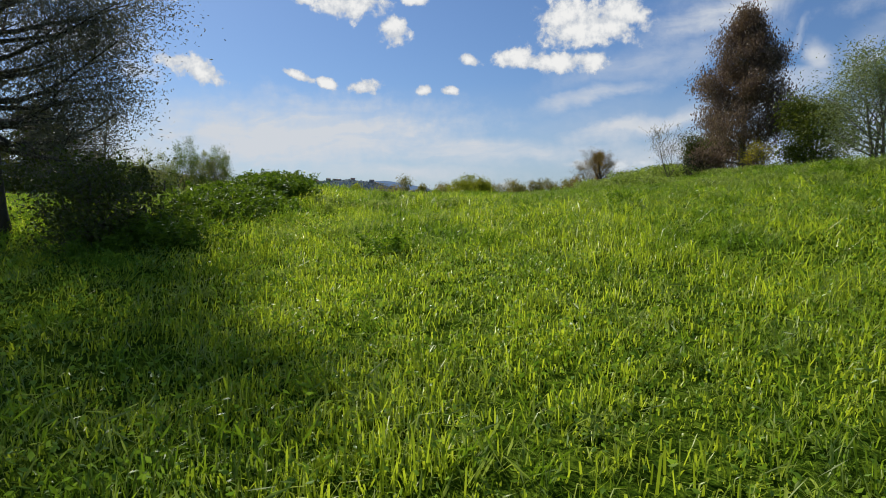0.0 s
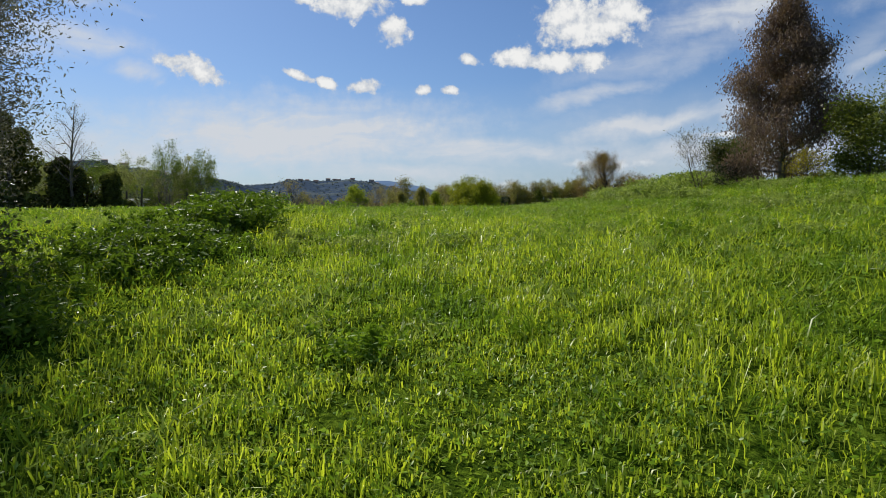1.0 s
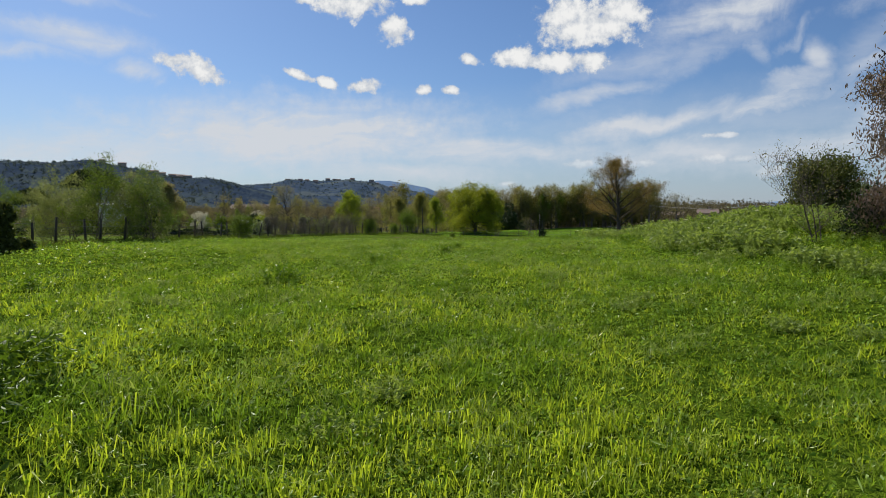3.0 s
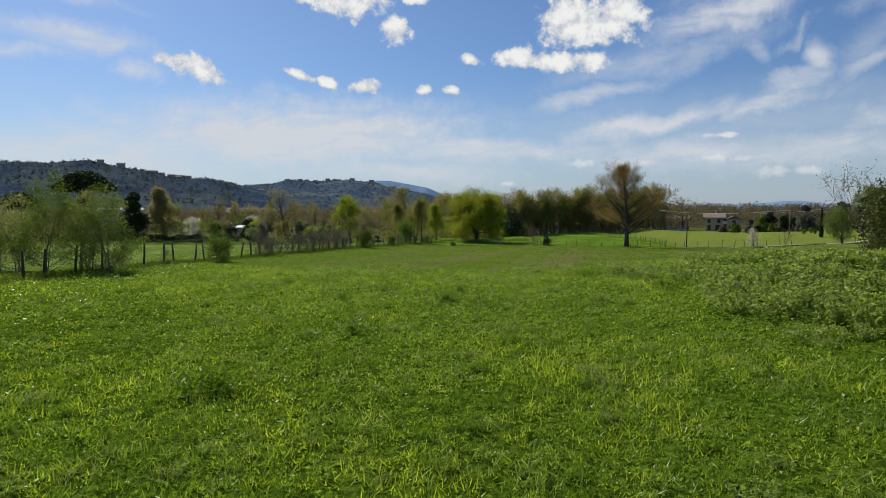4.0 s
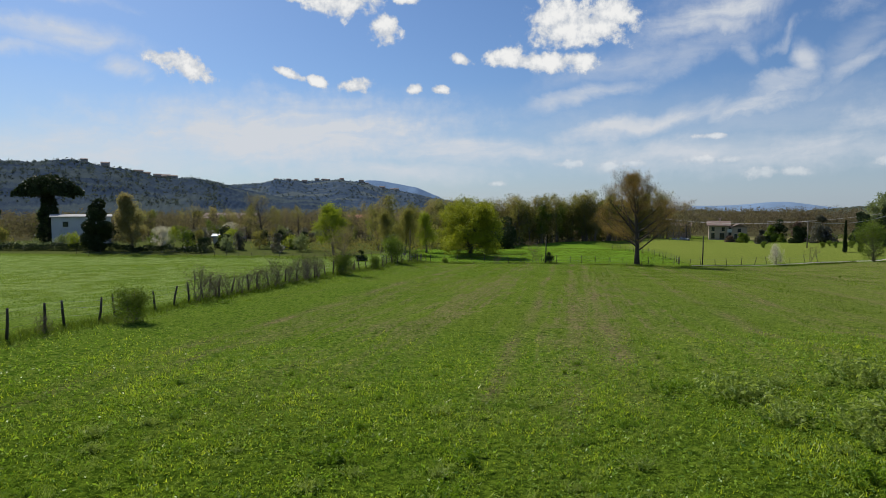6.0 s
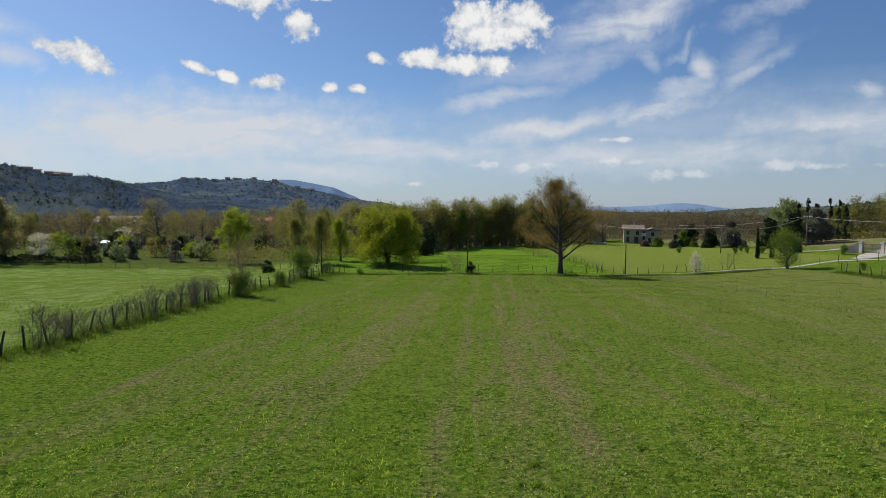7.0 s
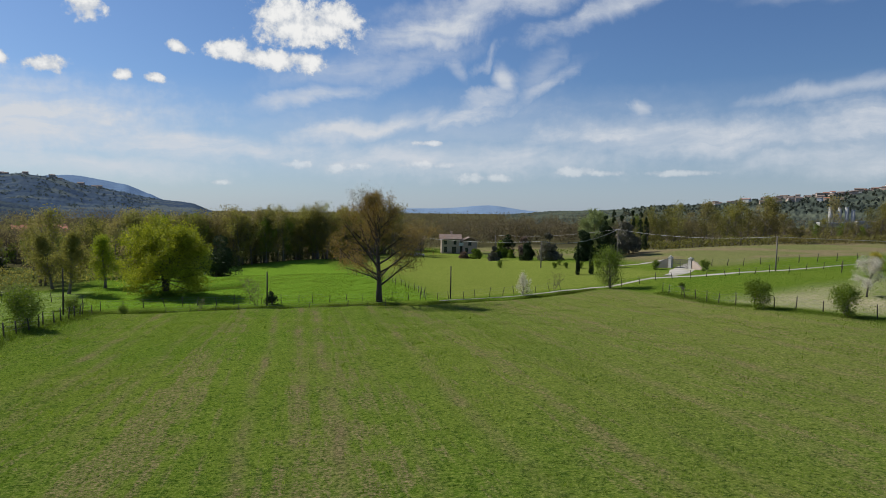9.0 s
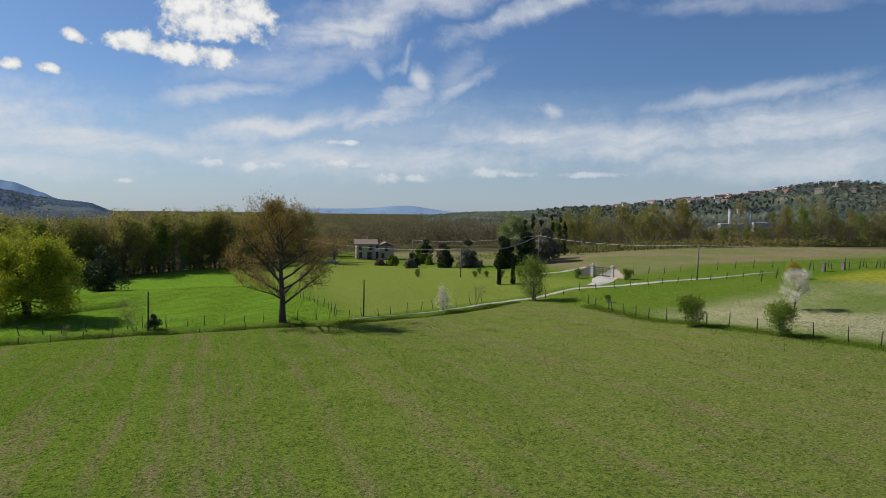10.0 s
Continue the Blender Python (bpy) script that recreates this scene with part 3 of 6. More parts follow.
def leafy(rng, tips, n, jitter, length, width, droop=0.0, up=0.0, squash=1.0):
    far = 0.35 + np.hypot(tips[:, 0], tips[:, 1]) / (np.hypot(tips[:, 0], tips[:, 1]).max() + 1e-6)
    c = tips[rng.choice(len(tips), n, p=far / far.sum())] + rng.normal(size=(n, 3)) * jitter * np.array([1, 1, squash])
    c[:, 2] = np.maximum(c[:, 2], 0.05)
    return cards(rng, c, length, width, droop, up)


ROUND = lambda s: math.sin(math.pi * min(0.12 + s * 0.84, 1)) ** 0.7
CONE = lambda s: (1.02 - s) ** 0.8 * min(1, 0.55 + s * 3)
TALL = lambda s: (1 - s) ** 0.55 * min(1, 0.6 + s * 2)
DOME = lambda s: 0.25 + s ** 0.5


def tree_meshes(name, seed, bark, leaf, n, jitter, size, droop=0.0, up=0.0, squash=1.0, **kw):
    rng = np.random.default_rng(seed)
    g, tips = grow(rng, **kw)
    wood = g.mesh(name + " wood", bark, True)
    crown = quick_mesh(name + " crown", *leafy(rng, tips, n, jitter, size[0], size[1], droop, up, squash), (leaf,)) if n else None
    return wood, crown


def tree(name, meshes, x, y, label, category="tree", group="", turn=0.0, scale=1.0, sink=0.05):
    m = pose(x, y, land(x, y) - sink, 0, 0, turn) @ Matrix.Scale(scale, 4)
    top = empty(name, m, label, category, group)
    part("trunk", meshes[0], top)
    if meshes[1]:
        part("crown", meshes[1], top)
    return top


def column(rng, h, r, n, low=0.04, power=0.8, size=(0.3, 0.14), up=0.9, rough=0.18):
    """The leaf cards of a dense upright evergreen."""
    s = rng.uniform(low, 1, n) ** 0.85
    w = rng.uniform(0, 6.283, n)
    lump = 1 + rough * np.sin(w * 3 + s * 17) + rough * 0.6 * np.sin(w * 7 - s * 31)
    rr = r * (np.minimum(1, (s + 0.03) / 0.1) ** 0.6) * (1 - s) ** power * lump * np.sqrt(rng.uniform(0.35, 1, n))
    c = np.stack([rr * np.cos(w), rr * np.sin(w), s * h], 1)
    return cards(rng, c, size[0], size[1], 0, up)


def clumps(rng, h, r, n, size, blobs=16, low=0.05):
    """The leaf cards of a dense uneven evergreen: heaped lumps of leaves from the ground up."""
    s = np.concatenate([[0.12, 0.2, 0.85], rng.uniform(low, 0.85, blobs - 3)])
    w = rng.uniform(0, 6.283, blobs)
    off = r * np.sqrt(rng.uniform(0.05, 1, blobs)) * (1.05 - s) ** 0.6 * 0.75
    rad = r * rng.uniform(0.3, 0.58, blobs) * (1.15 - 0.6 * s)
    k = rng.integers(0, blobs, n)
    q = rng.normal(size=(n, 3))
    q /= np.linalg.norm(q, axis=1, keepdims=True)
    q *= rng.uniform(0.4, 1.08, (n, 1)) ** 0.5
    q[:, 2] *= np.clip(h / (3.2 * r), 0.8, 1.6)
    c = np.stack([off[k] * np.cos(w[k]), off[k] * np.sin(w[k]), s[k] * h], 1) + q * rad[k][:, None]
    c[:, 2] = np.clip(c[:, 2], 0.03, h)
    return cards(rng, c, size[0], size[1], 0, 0.3)


# ---- distant hills ----
EYE_X, EYE_Y, EYE_Z = 0.0, -60.0, 8.0


def hill_material(name, a, b, c, patch):
    m = bpy.data.materials.new(name)
    m.use_nodes = True
    t = m.node_tree
    pr = t.nodes["Principled BSDF"]
    pos = t.nodes.new("ShaderNodeNewGeometry").outputs["Position"]
    woods, crowns = noise_at(t, pos, 0.02, 5, 0.7), noise_at(t, pos, 0.12, 4, 0.75)
    fields = noise_at(t, pos, 0.006, 5, 0.6, 0.8)
    col = mixed(t, ramp(t, woods, 0.38, 0.62), a, b)
    col = mixed(t, ramp(t, fields, 0.5, 0.58, 0, patch), col, c)
    col = mixed(t, ramp(t, crowns, 0.42, 0.6, 0, 0.55), col, mixed(t, 1.0, col, (1.4, 1.4, 1.25), "MULTIPLY"))
    t.links.new(col, pr.inputs["Base Color"])
    pr.inputs["Roughness"].default_value = 0.95
    pr.inputs["Specular IOR Level"].default_value = 0.0
    return m


HILLS = {}


def hill_z(name, a, r):
    """The height of a hill's face."""
    az, s, zs, r_front, r_top = HILLS[name]
    k = int(np.clip(np.searchsorted(s, (r - r_front) / (r_top - r_front)), 0, len(s) - 1))
    return float(np.interp(a, az, zs[k]))


def hill(name, skyline, r_front, r_top, mat, rough, seed, label, foot=0.15):
    """A range of hills with the given skyline (azimuth, elevation), bumpy with woods."""
    rng = np.random.default_rng(seed)
    az = np.arange(skyline[0][0], skyline[-1][0] + 0.05, 0.12 if r_top < 3000 else 0.25)
    el = np.interp(az, [p[0] for p in skyline], [p[1] for p in skyline])
    el = np.convolve(np.pad(el, 4, "edge"), np.ones(9) / 9, "valid")
    rows = 46
    s = np.linspace(0, 1.25, rows)
    gully = np.interp(np.linspace(0, 1, len(az)), np.linspace(0, 1, 24), rng.uniform(0.8, 1.15, 24))
    verts = []
    zs = []
    top = np.tan(np.radians(el)) * r_top + EYE_Z - rough * 0.5
    for k, v in enumerate(s):
        r = r_front + (r_top - r_front) * v
        rise = (foot * v + (1 - foot) * ease(0, 1, np.array(v))) if v <= 1 else 1 - (v - 1) * 0.8
        z = -3 + (top + 3) * rise * (1 + (gully - 1) * math.sin(min(v, 1) * math.pi))
        z = z + rng.uniform(0, rough, len(az)) * min(1, v * 3 + 0.2) - rough * 0.5 * (v > 0.9)
        zs.append(z)
        wob = r + rng.normal(size=len(az)) * (2.5 if r_top < 3000 else 0.0)
        verts.append(np.stack([EYE_X + wob * np.sin(np.radians(az)), EYE_Y + wob * np.cos(np.radians(az)), z], 1))
    HILLS[name] = (az, s, np.array(zs), r_front, r_top)
    n = len(az)
    i = np.arange(rows * n).reshape(rows, n)
    a, b, c, d = (q.reshape(-1) for q in (i[:-1, :-1], i[:-1, 1:], i[1:, 1:], i[1:, :-1]))
    tris = np.concatenate([np.stack([a, b, c], 1), np.stack([a, c, d], 1)])
    me = quick_mesh(name, np.concatenate(verts), tris, (mat,))
    me.polygons.foreach_set("use_smooth", np.ones(len(tris), bool))
    return tagged(new(name, me), label, "hill", kind="structure")


# the next four materials carry blue distance haze in their base colours
HILL_NEAR_HAZE = hill_material("wooded hill", (0.026, 0.041, 0.07), (0.044, 0.062, 0.084), (0.068, 0.086, 0.086), 0.6)
HILL_MID_HAZE = hill_material("farther hill", (0.036, 0.057, 0.098), (0.058, 0.082, 0.116), (0.105, 0.125, 0.122), 0.65)
HILL_FAR_HAZE = hill_material("blue mountain", (0.11, 0.17, 0.28), (0.13, 0.20, 0.31), (0.14, 0.21, 0.31), 0.2)
HILL_PALE_HAZE = hill_material("pale far mountain", (0.16, 0.235, 0.35), (0.17, 0.245, 0.36), (0.18, 0.25, 0.36), 0.2)
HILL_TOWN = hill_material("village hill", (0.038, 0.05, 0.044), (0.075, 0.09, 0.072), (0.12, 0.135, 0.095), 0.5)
hill("backdrop_hill_west", [(-62, 2.6), (-50, 3.1), (-42, 3.35), (-34.5, 3.5), (-31.5, 3.52), (-29.5, 3.75), (-27.5, 3.25), (-25.1, 2.82), (-22.8, 2.58), (-20.2, 2.45), (-18.2, 2.0), (-14, 1.2), (-9, 0.5), (-6, 0)], 500, 1300, HILL_NEAR_HAZE, 3, 3, "wooded hill coloured with blue distance haze")
hill("backdrop_hill_middle", [(-26, 1.6), (-21, 1.9), (-18.2, 2.0), (-15.9, 2.2), (-12.9, 2.43), (-10.1, 2.53), (-8.3, 2.38), (-6.6, 2.25), (-4.3, 1.85), (-1.2, 1.25), (0.8, 0.85), (2.6, 0.7), (3.6, 0.5), (5.0, -0.1)], 900, 2100, HILL_MID_HAZE, 2.5, 5, "farther wooded hill with pale clearings, blue haze in its colour")
hill("backdrop_mountain", [(-12, 1.2), (-8.7, 2.1), (-7.2, 2.4), (-5.3, 2.65), (-3.5, 2.3), (-1.7, 1.98), (0.3, 1.15), (1.5, 0.6), (3.0, 0.1)], 2600, 4000, HILL_FAR_HAZE, 1.2, 7, "mountain ridge far away with blue haze in its colour")
hill("backdrop_far_mountain", [(17, 0.15), (21.1, 0.28), (24.5, 0.32), (27.0, 0.5), (28.5, 0.68), (29.6, 0.58), (30.8, 0.38), (32.3, 0.15), (34, 0.05)], 4100, 4700, HILL_PALE_HAZE, 0.4, 9, "pale mountain on the horizon coloured with blue haze")
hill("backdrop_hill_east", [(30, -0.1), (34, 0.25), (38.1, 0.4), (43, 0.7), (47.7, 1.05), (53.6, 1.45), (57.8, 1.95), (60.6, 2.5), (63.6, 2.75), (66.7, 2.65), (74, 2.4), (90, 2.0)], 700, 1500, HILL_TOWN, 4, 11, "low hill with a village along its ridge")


def polar(az, r):
    return EYE_X + r * math.sin(radians(az)), EYE_Y + r * math.cos(radians(az))


# ---- buildings ----
def wall_with_panes(house, w, d, h, wall, windows, story=3.0):
    """The four walls as one block, with framed windows set into them."""
    g = Geo()
    g.box((-w / 2, -d / 2, -1.0), (w / 2, d / 2, h))
    body = part("wall", g.mesh("house wall", wall), house)
    for side, u, z, ww, hh in windows:
        top = new("window")
        top.parent = body
        top.empty_display_size = 0.2
        sx, sy, rz = {"s": (u, -d / 2, 0), "n": (u, d / 2, 180), "w": (-w / 2, u, -90), "e": (w / 2, u, 90)}[side]
        top.matrix_basis = pose(sx, sy, z, 0, 0, rz)
        f, p = Geo(), Geo()
        for a, b in (((-ww / 2 - 0.1, -0.09, -0.1), (ww / 2 + 0.1, 0.02, 0)), ((-ww / 2 - 0.1, -0.06, hh), (ww / 2 + 0.1, 0.02, hh + 0.1)), ((-ww / 2 - 0.1, -0.06, 0), (-ww / 2, 0.02, hh)), ((ww / 2, -0.06, 0), (ww / 2 + 0.1, 0.02, hh))):
            f.box(a, b)
        p.box((-ww / 2, -0.02, 0), (ww / 2, 0.02, hh))
        part("window_frame", f.mesh("window frame", wall), top)
        part("pane", p.mesh("window pane", GLASS), top)
    return body


def gable_roof(house, w, d, h, rise, over, mat, ridge="x", thick=0.22):
    g = Geo()
    a, b = (w / 2 + over, d / 2 + over) if ridge == "x" else (d / 2 + over, w / 2 + over)
    sec = [(-b, -over * rise / b), (0, rise), (b, -over * rise / b), (b, -over * rise / b + thick), (0, rise + thick), (-b, -over * rise / b + thick)]
    pts = [[(s * a, y, h + z) if ridge == "x" else (y, s * a, h + z) for y, z in sec] for s in (-1, 1)]
    base = len(g.v)
    g.v += [Vector(p) for side in pts for p in side]
    for k in range(6):
        g.f.append((base + k, base + (k + 1) % 6, base + 6 + (k + 1) % 6, base + 6 + k))
    g.f += [(base + 0, base + 5, base + 4, base + 1), (base + 1, base + 4, base + 3, base + 2), (base + 6, base + 7, base + 10, base + 11), (base + 7, base + 8, base + 9, base + 10)]
    # the gables under the roof
    for s in (-1, 1):
        e = s * (a - over)
        q = [(-b + over, 0), (b - over, 0), (0, rise * (b - over) / b)]
        g.face([(e, y, h + z) if ridge == "x" else (y, e, h + z) for y, z in q])
    me = g.mesh("gable roof", mat)
    return part("roof", me, house)


def villa():
    x, y = 85.6, 120.5
    z = land(x, y)
    turn = -22
    top = empty("house", pose(x, y, z, 0, 0, turn) @ Matrix.Diagonal((0.76, 0.86, 0.86, 1)), "two-storey cream house with low brown tiled roofs", "house")
    main = new("main_block")
    main.parent = top
    main.matrix_basis = pose(-3.2, 1.0, 0)
    wall_with_panes(main, 7.0, 8.0, 4.9, PLASTER, [("s", -2.0, 3.0, 1.1, 1.3), ("s", 1.6, 3.0, 1.1, 1.3), ("s", -2.0, 0.4, 1.2, 1.9), ("w", 0, 3.0, 1.1, 1.3), ("s", 1.2, 0.2, 1.6, 2.1)])
    gable_roof(main, 7.0, 8.0, 4.9, 1.25, 0.8, ROOF_TILE, "x")
    ch = Geo()
    ch.box((0.2, 0.4, 5.4), (0.9, 1.1, 7.2))
    ch.box((0.08, 0.28, 7.2), (1.02, 1.22, 7.4))
    part("chimney", ch.mesh("chimney", PLASTER_PINK), main)
    wing = new("side_wing")
    wing.parent = top
    wing.matrix_basis = pose(4.0, -0.6, 0)
    wall_with_panes(wing, 5.4, 6.0, 4.3, PLASTER_PINK, [("s", 0.0, 2.7, 1.2, 1.2), ("s", -1.2, 0.4, 1.1, 1.6), ("e", 0, 2.7, 1.1, 1.2)])
    gable_roof(wing, 5.4, 6.0, 4.3, 1.0, 0.7, ROOF_TILE, "y")
    # solid dark block stands in for the shade of the recessed loggia
    log = Geo()
    log.box((0.32, -2.4, -1.0), (1.28, 3.2, 4.35))
    part("loggia_shade_block", log.mesh("loggia shade block", LOGGIA_SHADE), top, "dark block painted as the loggia's shade between the two blocks")
    bal = Geo()
    bal.box((-0.2, -4.4, 2.6), (1.5, -3.1, 2.8))
    bal.box((-0.2, -4.4, 2.8), (1.5, -4.28, 3.7))
    part("balcony", bal.mesh("balcony", PLASTER_WHITE), top, "white balcony with a solid front")


def white_house():
    x, y = -91, 98
    top = empty("house", pose(x, y, land(x, y), 0, 0, 28), "plain white house with a low roof beside a pine", "house")
    wall_with_panes(top, 13, 8, 6.6, PLASTER_WHITE, [("s", -3.5, 4.2, 1.2, 1.3), ("s", 2.5, 4.2, 1.2, 1.3), ("s", 5.0, 3.4, 1.4, 2.2), ("e", 0, 4.2, 1.2, 1.3)])
    gable_roof(top, 13, 8, 6.6, 0.5, 0.4, CONCRETE, "x")


def plain_house(x, y, turn, w, d, h, rise, wall, roof, label, name="house", group="", z=None, windows=True):
    top = empty(name, pose(x, y, land(x, y) if z is None else z, 0, 0, turn), label, "house" if name == "house" else name.replace("_", " "), group)
    wins = []
    if windows:
        for k in range(max(1, int(w / 3.2))):
            wins.append(("s", -w / 2 + (k + 0.5) * w / max(1, int(w / 3.2)), h - 2.0, 1.0, 1.2))
    wall_with_panes(top, w, d, h, wall, wins)
    gable_roof(top, w, d, h, rise, 0.5, roof, "x")
    return top


villa()
white_house()
plain_house(-54, 96, 10, 5.0, 4, 1.9, 0.4, CONCRETE, METAL_SHEET, "low grey shed with a pale sheet-metal roof", "shed", windows=False)
plain_house(-69, 150, -5, 17, 9, 6.0, 1.6, PLASTER_PINK, ROOF_TILE, "brown house under a tiled roof among dark trees")
plain_house(-28, 190, 12, 14, 9, 5.5, 1.5, PLASTER_PINK, ROOF_RED, "far house with a red tiled roof in the trees")
plain_house(-12, 178, -10, 11, 8, 5.0, 1.4, PLASTER, ROOF_TILE, "far cream house half hidden by trees")
plain_house(-62, 128, 14, 8, 5, 3.0, 0.7, PLASTER, ROOF_TILE, "small cream outbuilding between orchard trees", "outbuilding")
plain_house(78, 138, -25, 7, 6, 3.6, 1.0, PLASTER_PINK, ROOF_TILE, "low farmhouse behind bare trees")


def factory():
    for az, r, w, h, label in ((58.3, 560, 34, 9, "long white factory hall with a flat roof"), (62.0, 600, 18, 10, "plain white flat-roofed factory block"), (55.0, 540, 16, 8, "pale grey factory shed")):
        x, y = polar(az, r)
        top = empty("factory_hall", pose(x, y, land(x, y), 0, 0, -az + 8), label, "factory")
        g = Geo()
        g.box((-w / 2, -7, 0), (w / 2, 7, h - 1.2))
        part("wall", g.mesh("hall wall", CONCRETE), top)
        g = Geo()
        g.box((-w / 2 - 0.4, -7.4, h - 1.2), (w / 2 + 0.4, 7.4, h))
        part("roof", g.mesh("hall roof", CONCRETE), top)
        for k in range(int(w / 5)):
            g = Geo()
            g.box((-w / 2 + 1 + k * 5, -7.08, 2.5), (-w / 2 + 4 + k * 5, -6.98, 4.5))
            part("window", g.mesh("hall window", GLASS), top)
    for az in (54.9, 55.5, 55.95, 56.35):
        x, y = polar(az, 545)
        top = empty("silo", pose(x, y, land(x, y)), "tall pale grey concrete silo", "silo", "silos at the factory")
        hh = 19 if az < 56 else 17
        g = Geo()
        g.tube([(0, 0, -1), (0, 0, hh - 1)], [1.2, 1.2], 14)
        part("shaft", g.mesh("silo shaft", CONCRETE, True), top)
        g = Geo()
        g.tube([(0, 0, hh - 1), (0, 0, hh)], [1.3, 1.3], 14)
        part("cap", g.mesh("silo cap", CONCRETE), top)


factory()
x, y = polar(67.3, 330)
plain_house(x, y, -60, 14, 9, 5.5, 1.6, PLASTER_WHITE, ROOF_RED, "white house with a bright red tiled roof")


def village():
    rng = np.random.default_rng(21)
    hill_name = "backdrop_hill_east"
    for k in range(96):
        az = 46.5 + 14.5 * rng.uniform() ** 0.8 if k < 84 else rng.uniform(61, 70)
        v = rng.uniform(0.8, 1.0) if k < 60 else rng.uniform(0.55, 0.9)
        r = 700 + 800 * v
        x, y = polar(az, r)
        z = hill_z(hill_name, az, r) - 1.5
        w, h = rng.uniform(6, 11) * (1.5 if k % 9 == 0 else 1), rng.uniform(3.5, 6.5) * (1.5 if k % 9 == 0 else 1)
        wall = (PLASTER, PLASTER_PINK, PLASTER, PLASTER_WHITE)[k % 4]
        plain_house(x, y, -az + rng.uniform(-35, 35), w, rng.uniform(7, 10), h, rng.uniform(0.8, 1.5), wall, (ROOF_TILE, ROOF_RED)[k % 7 == 0], "small pale village house with a tiled roof on the ridge", group="village houses", z=z, windows=False)
    # dark trees between the houses and along the ridge
    cen = []
    for k in range(1300):
        az = rng.uniform(40, 84)
        v = 1 - 0.65 * rng.uniform() ** (1.6 if az > 59 else 0.9)
        r = 700 + 800 * v
        x, y = polar(az, r)
        h = rng.uniform(4, 8) * (1.0 if az > 59 else 0.6)
        q = rng.normal(size=(26, 3))
        q /= np.linalg.norm(q, axis=1, keepdims=True)
        q *= rng.uniform(0.4, 1, (26, 1)) ** 0.5
        cen.append(np.array([x, y, hill_z(hill_name, az, r) + h * 0.4]) + q * np.array([h * 0.5, h * 0.5, h * 0.55]))
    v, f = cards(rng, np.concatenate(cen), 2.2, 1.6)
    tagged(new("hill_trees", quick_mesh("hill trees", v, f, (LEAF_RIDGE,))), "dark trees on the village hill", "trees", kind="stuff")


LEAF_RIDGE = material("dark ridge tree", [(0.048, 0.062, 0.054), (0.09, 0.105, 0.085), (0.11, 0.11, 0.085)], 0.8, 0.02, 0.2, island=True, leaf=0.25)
village()


def hill_hamlets():
    """Scattered houses and trees along the western hills."""
    rng = np.random.default_rng(23)
    cen = []
    for name, lo, hi, r0, r1, count in (("backdrop_hill_middle", -14, -3, 900, 2100, 16), ("backdrop_hill_west", -31, -22, 500, 1300, 8)):
        for k in range(count):
            az, v = rng.uniform(lo, hi), rng.uniform(0.78, 1.0)
            r = r0 + (r1 - r0) * v
            x, y = polar(az, r)
            plain_house(x, y, -az + rng.uniform(-30, 30), rng.uniform(9, 16), 9, rng.uniform(4, 6), 1.4, (PLASTER, PLASTER_PINK)[k % 2], ROOF_TILE, "far pale farmhouse on the wooded hill", group="houses on the western hills", z=hill_z(name, az, r) - 1.0, windows=False)
        for k in range(1500):
            az, v = rng.uniform(lo - 22, hi + 4), 1 - 0.75 * rng.uniform() ** 1.3
            r = r0 + (r1 - r0) * v
            if az < HILLS[name][0][0] or az > HILLS[name][0][-1]:
                continue
            x, y = polar(az, r)
            h = rng.uniform(4, 8.5) * (0.7 if v > 0.9 else 1.0)
            q = rng.normal(size=(16, 3))
            q /= np.linalg.norm(q, axis=1, keepdims=True)
            cen.append(np.array([x, y, hill_z(name, az, r) - 0.5]) + q * h * 0.5 * rng.uniform(0.5, 1, (16, 1)))
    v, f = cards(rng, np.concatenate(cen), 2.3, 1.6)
    tagged(new("hill_trees", quick_mesh("western hill trees", v, f, (HILL_LEAF_HAZE,))), "trees along the wooded ridges with blue haze in their colour", "trees", kind="stuff")


# leaf colour of the ridge trees, distance haze mixed in as blue
HILL_LEAF_HAZE = material("hill tree with haze tint", [(0.036, 0.054, 0.08), (0.07, 0.092, 0.105), (0.075, 0.09, 0.09)], 0.9, 0.01, 0.2, island=True, leaf=0.45)
hill_hamlets()


# ---- track and fences ----
def strip(name, pts, width, mat, label, category, lift=0.05):
    """A strip of made ground that follows the land."""
    verts, faces = [], []
    dense = []
    for (ax, ay), (bx, by) in zip(pts[:-1], pts[1:]):
        n = max(2, int(math.hypot(bx - ax, by - ay) / 0.8))
        dense += [(ax + (bx - ax) * k / n, ay + (by - ay) * k / n) for k in range(n)]
    dense.append(pts[-1])
    rng = np.random.default_rng(5)
    cols = 7
    for k, (x, y) in enumerate(dense):
        a, b = dense[max(k - 1, 0)], dense[min(k + 1, len(dense) - 1)]
        dx, dy = b[0] - a[0], b[1] - a[1]
        ln = math.hypot(dx, dy) or 1
        w = width(x) * 0.5 + rng.uniform(-0.12, 0.12)
        for c in range(cols):
            s = -1 + 2 * c / (cols - 1)
            px, py = x - dy / ln * w * s, y + dx / ln * w * s
            verts.append((px, py, land(px, py) + lift * (1 - abs(s) ** 4 * 1.3)))
    for k in range(len(dense) - 1):
        for c in range(cols - 1):
            i = k * cols + c
            faces.append((i, i + 1, i + cols + 1, i + cols))
    return tagged(new(name, mesh_of(name, verts, faces, (mat,), True)), label, category, kind="structure")


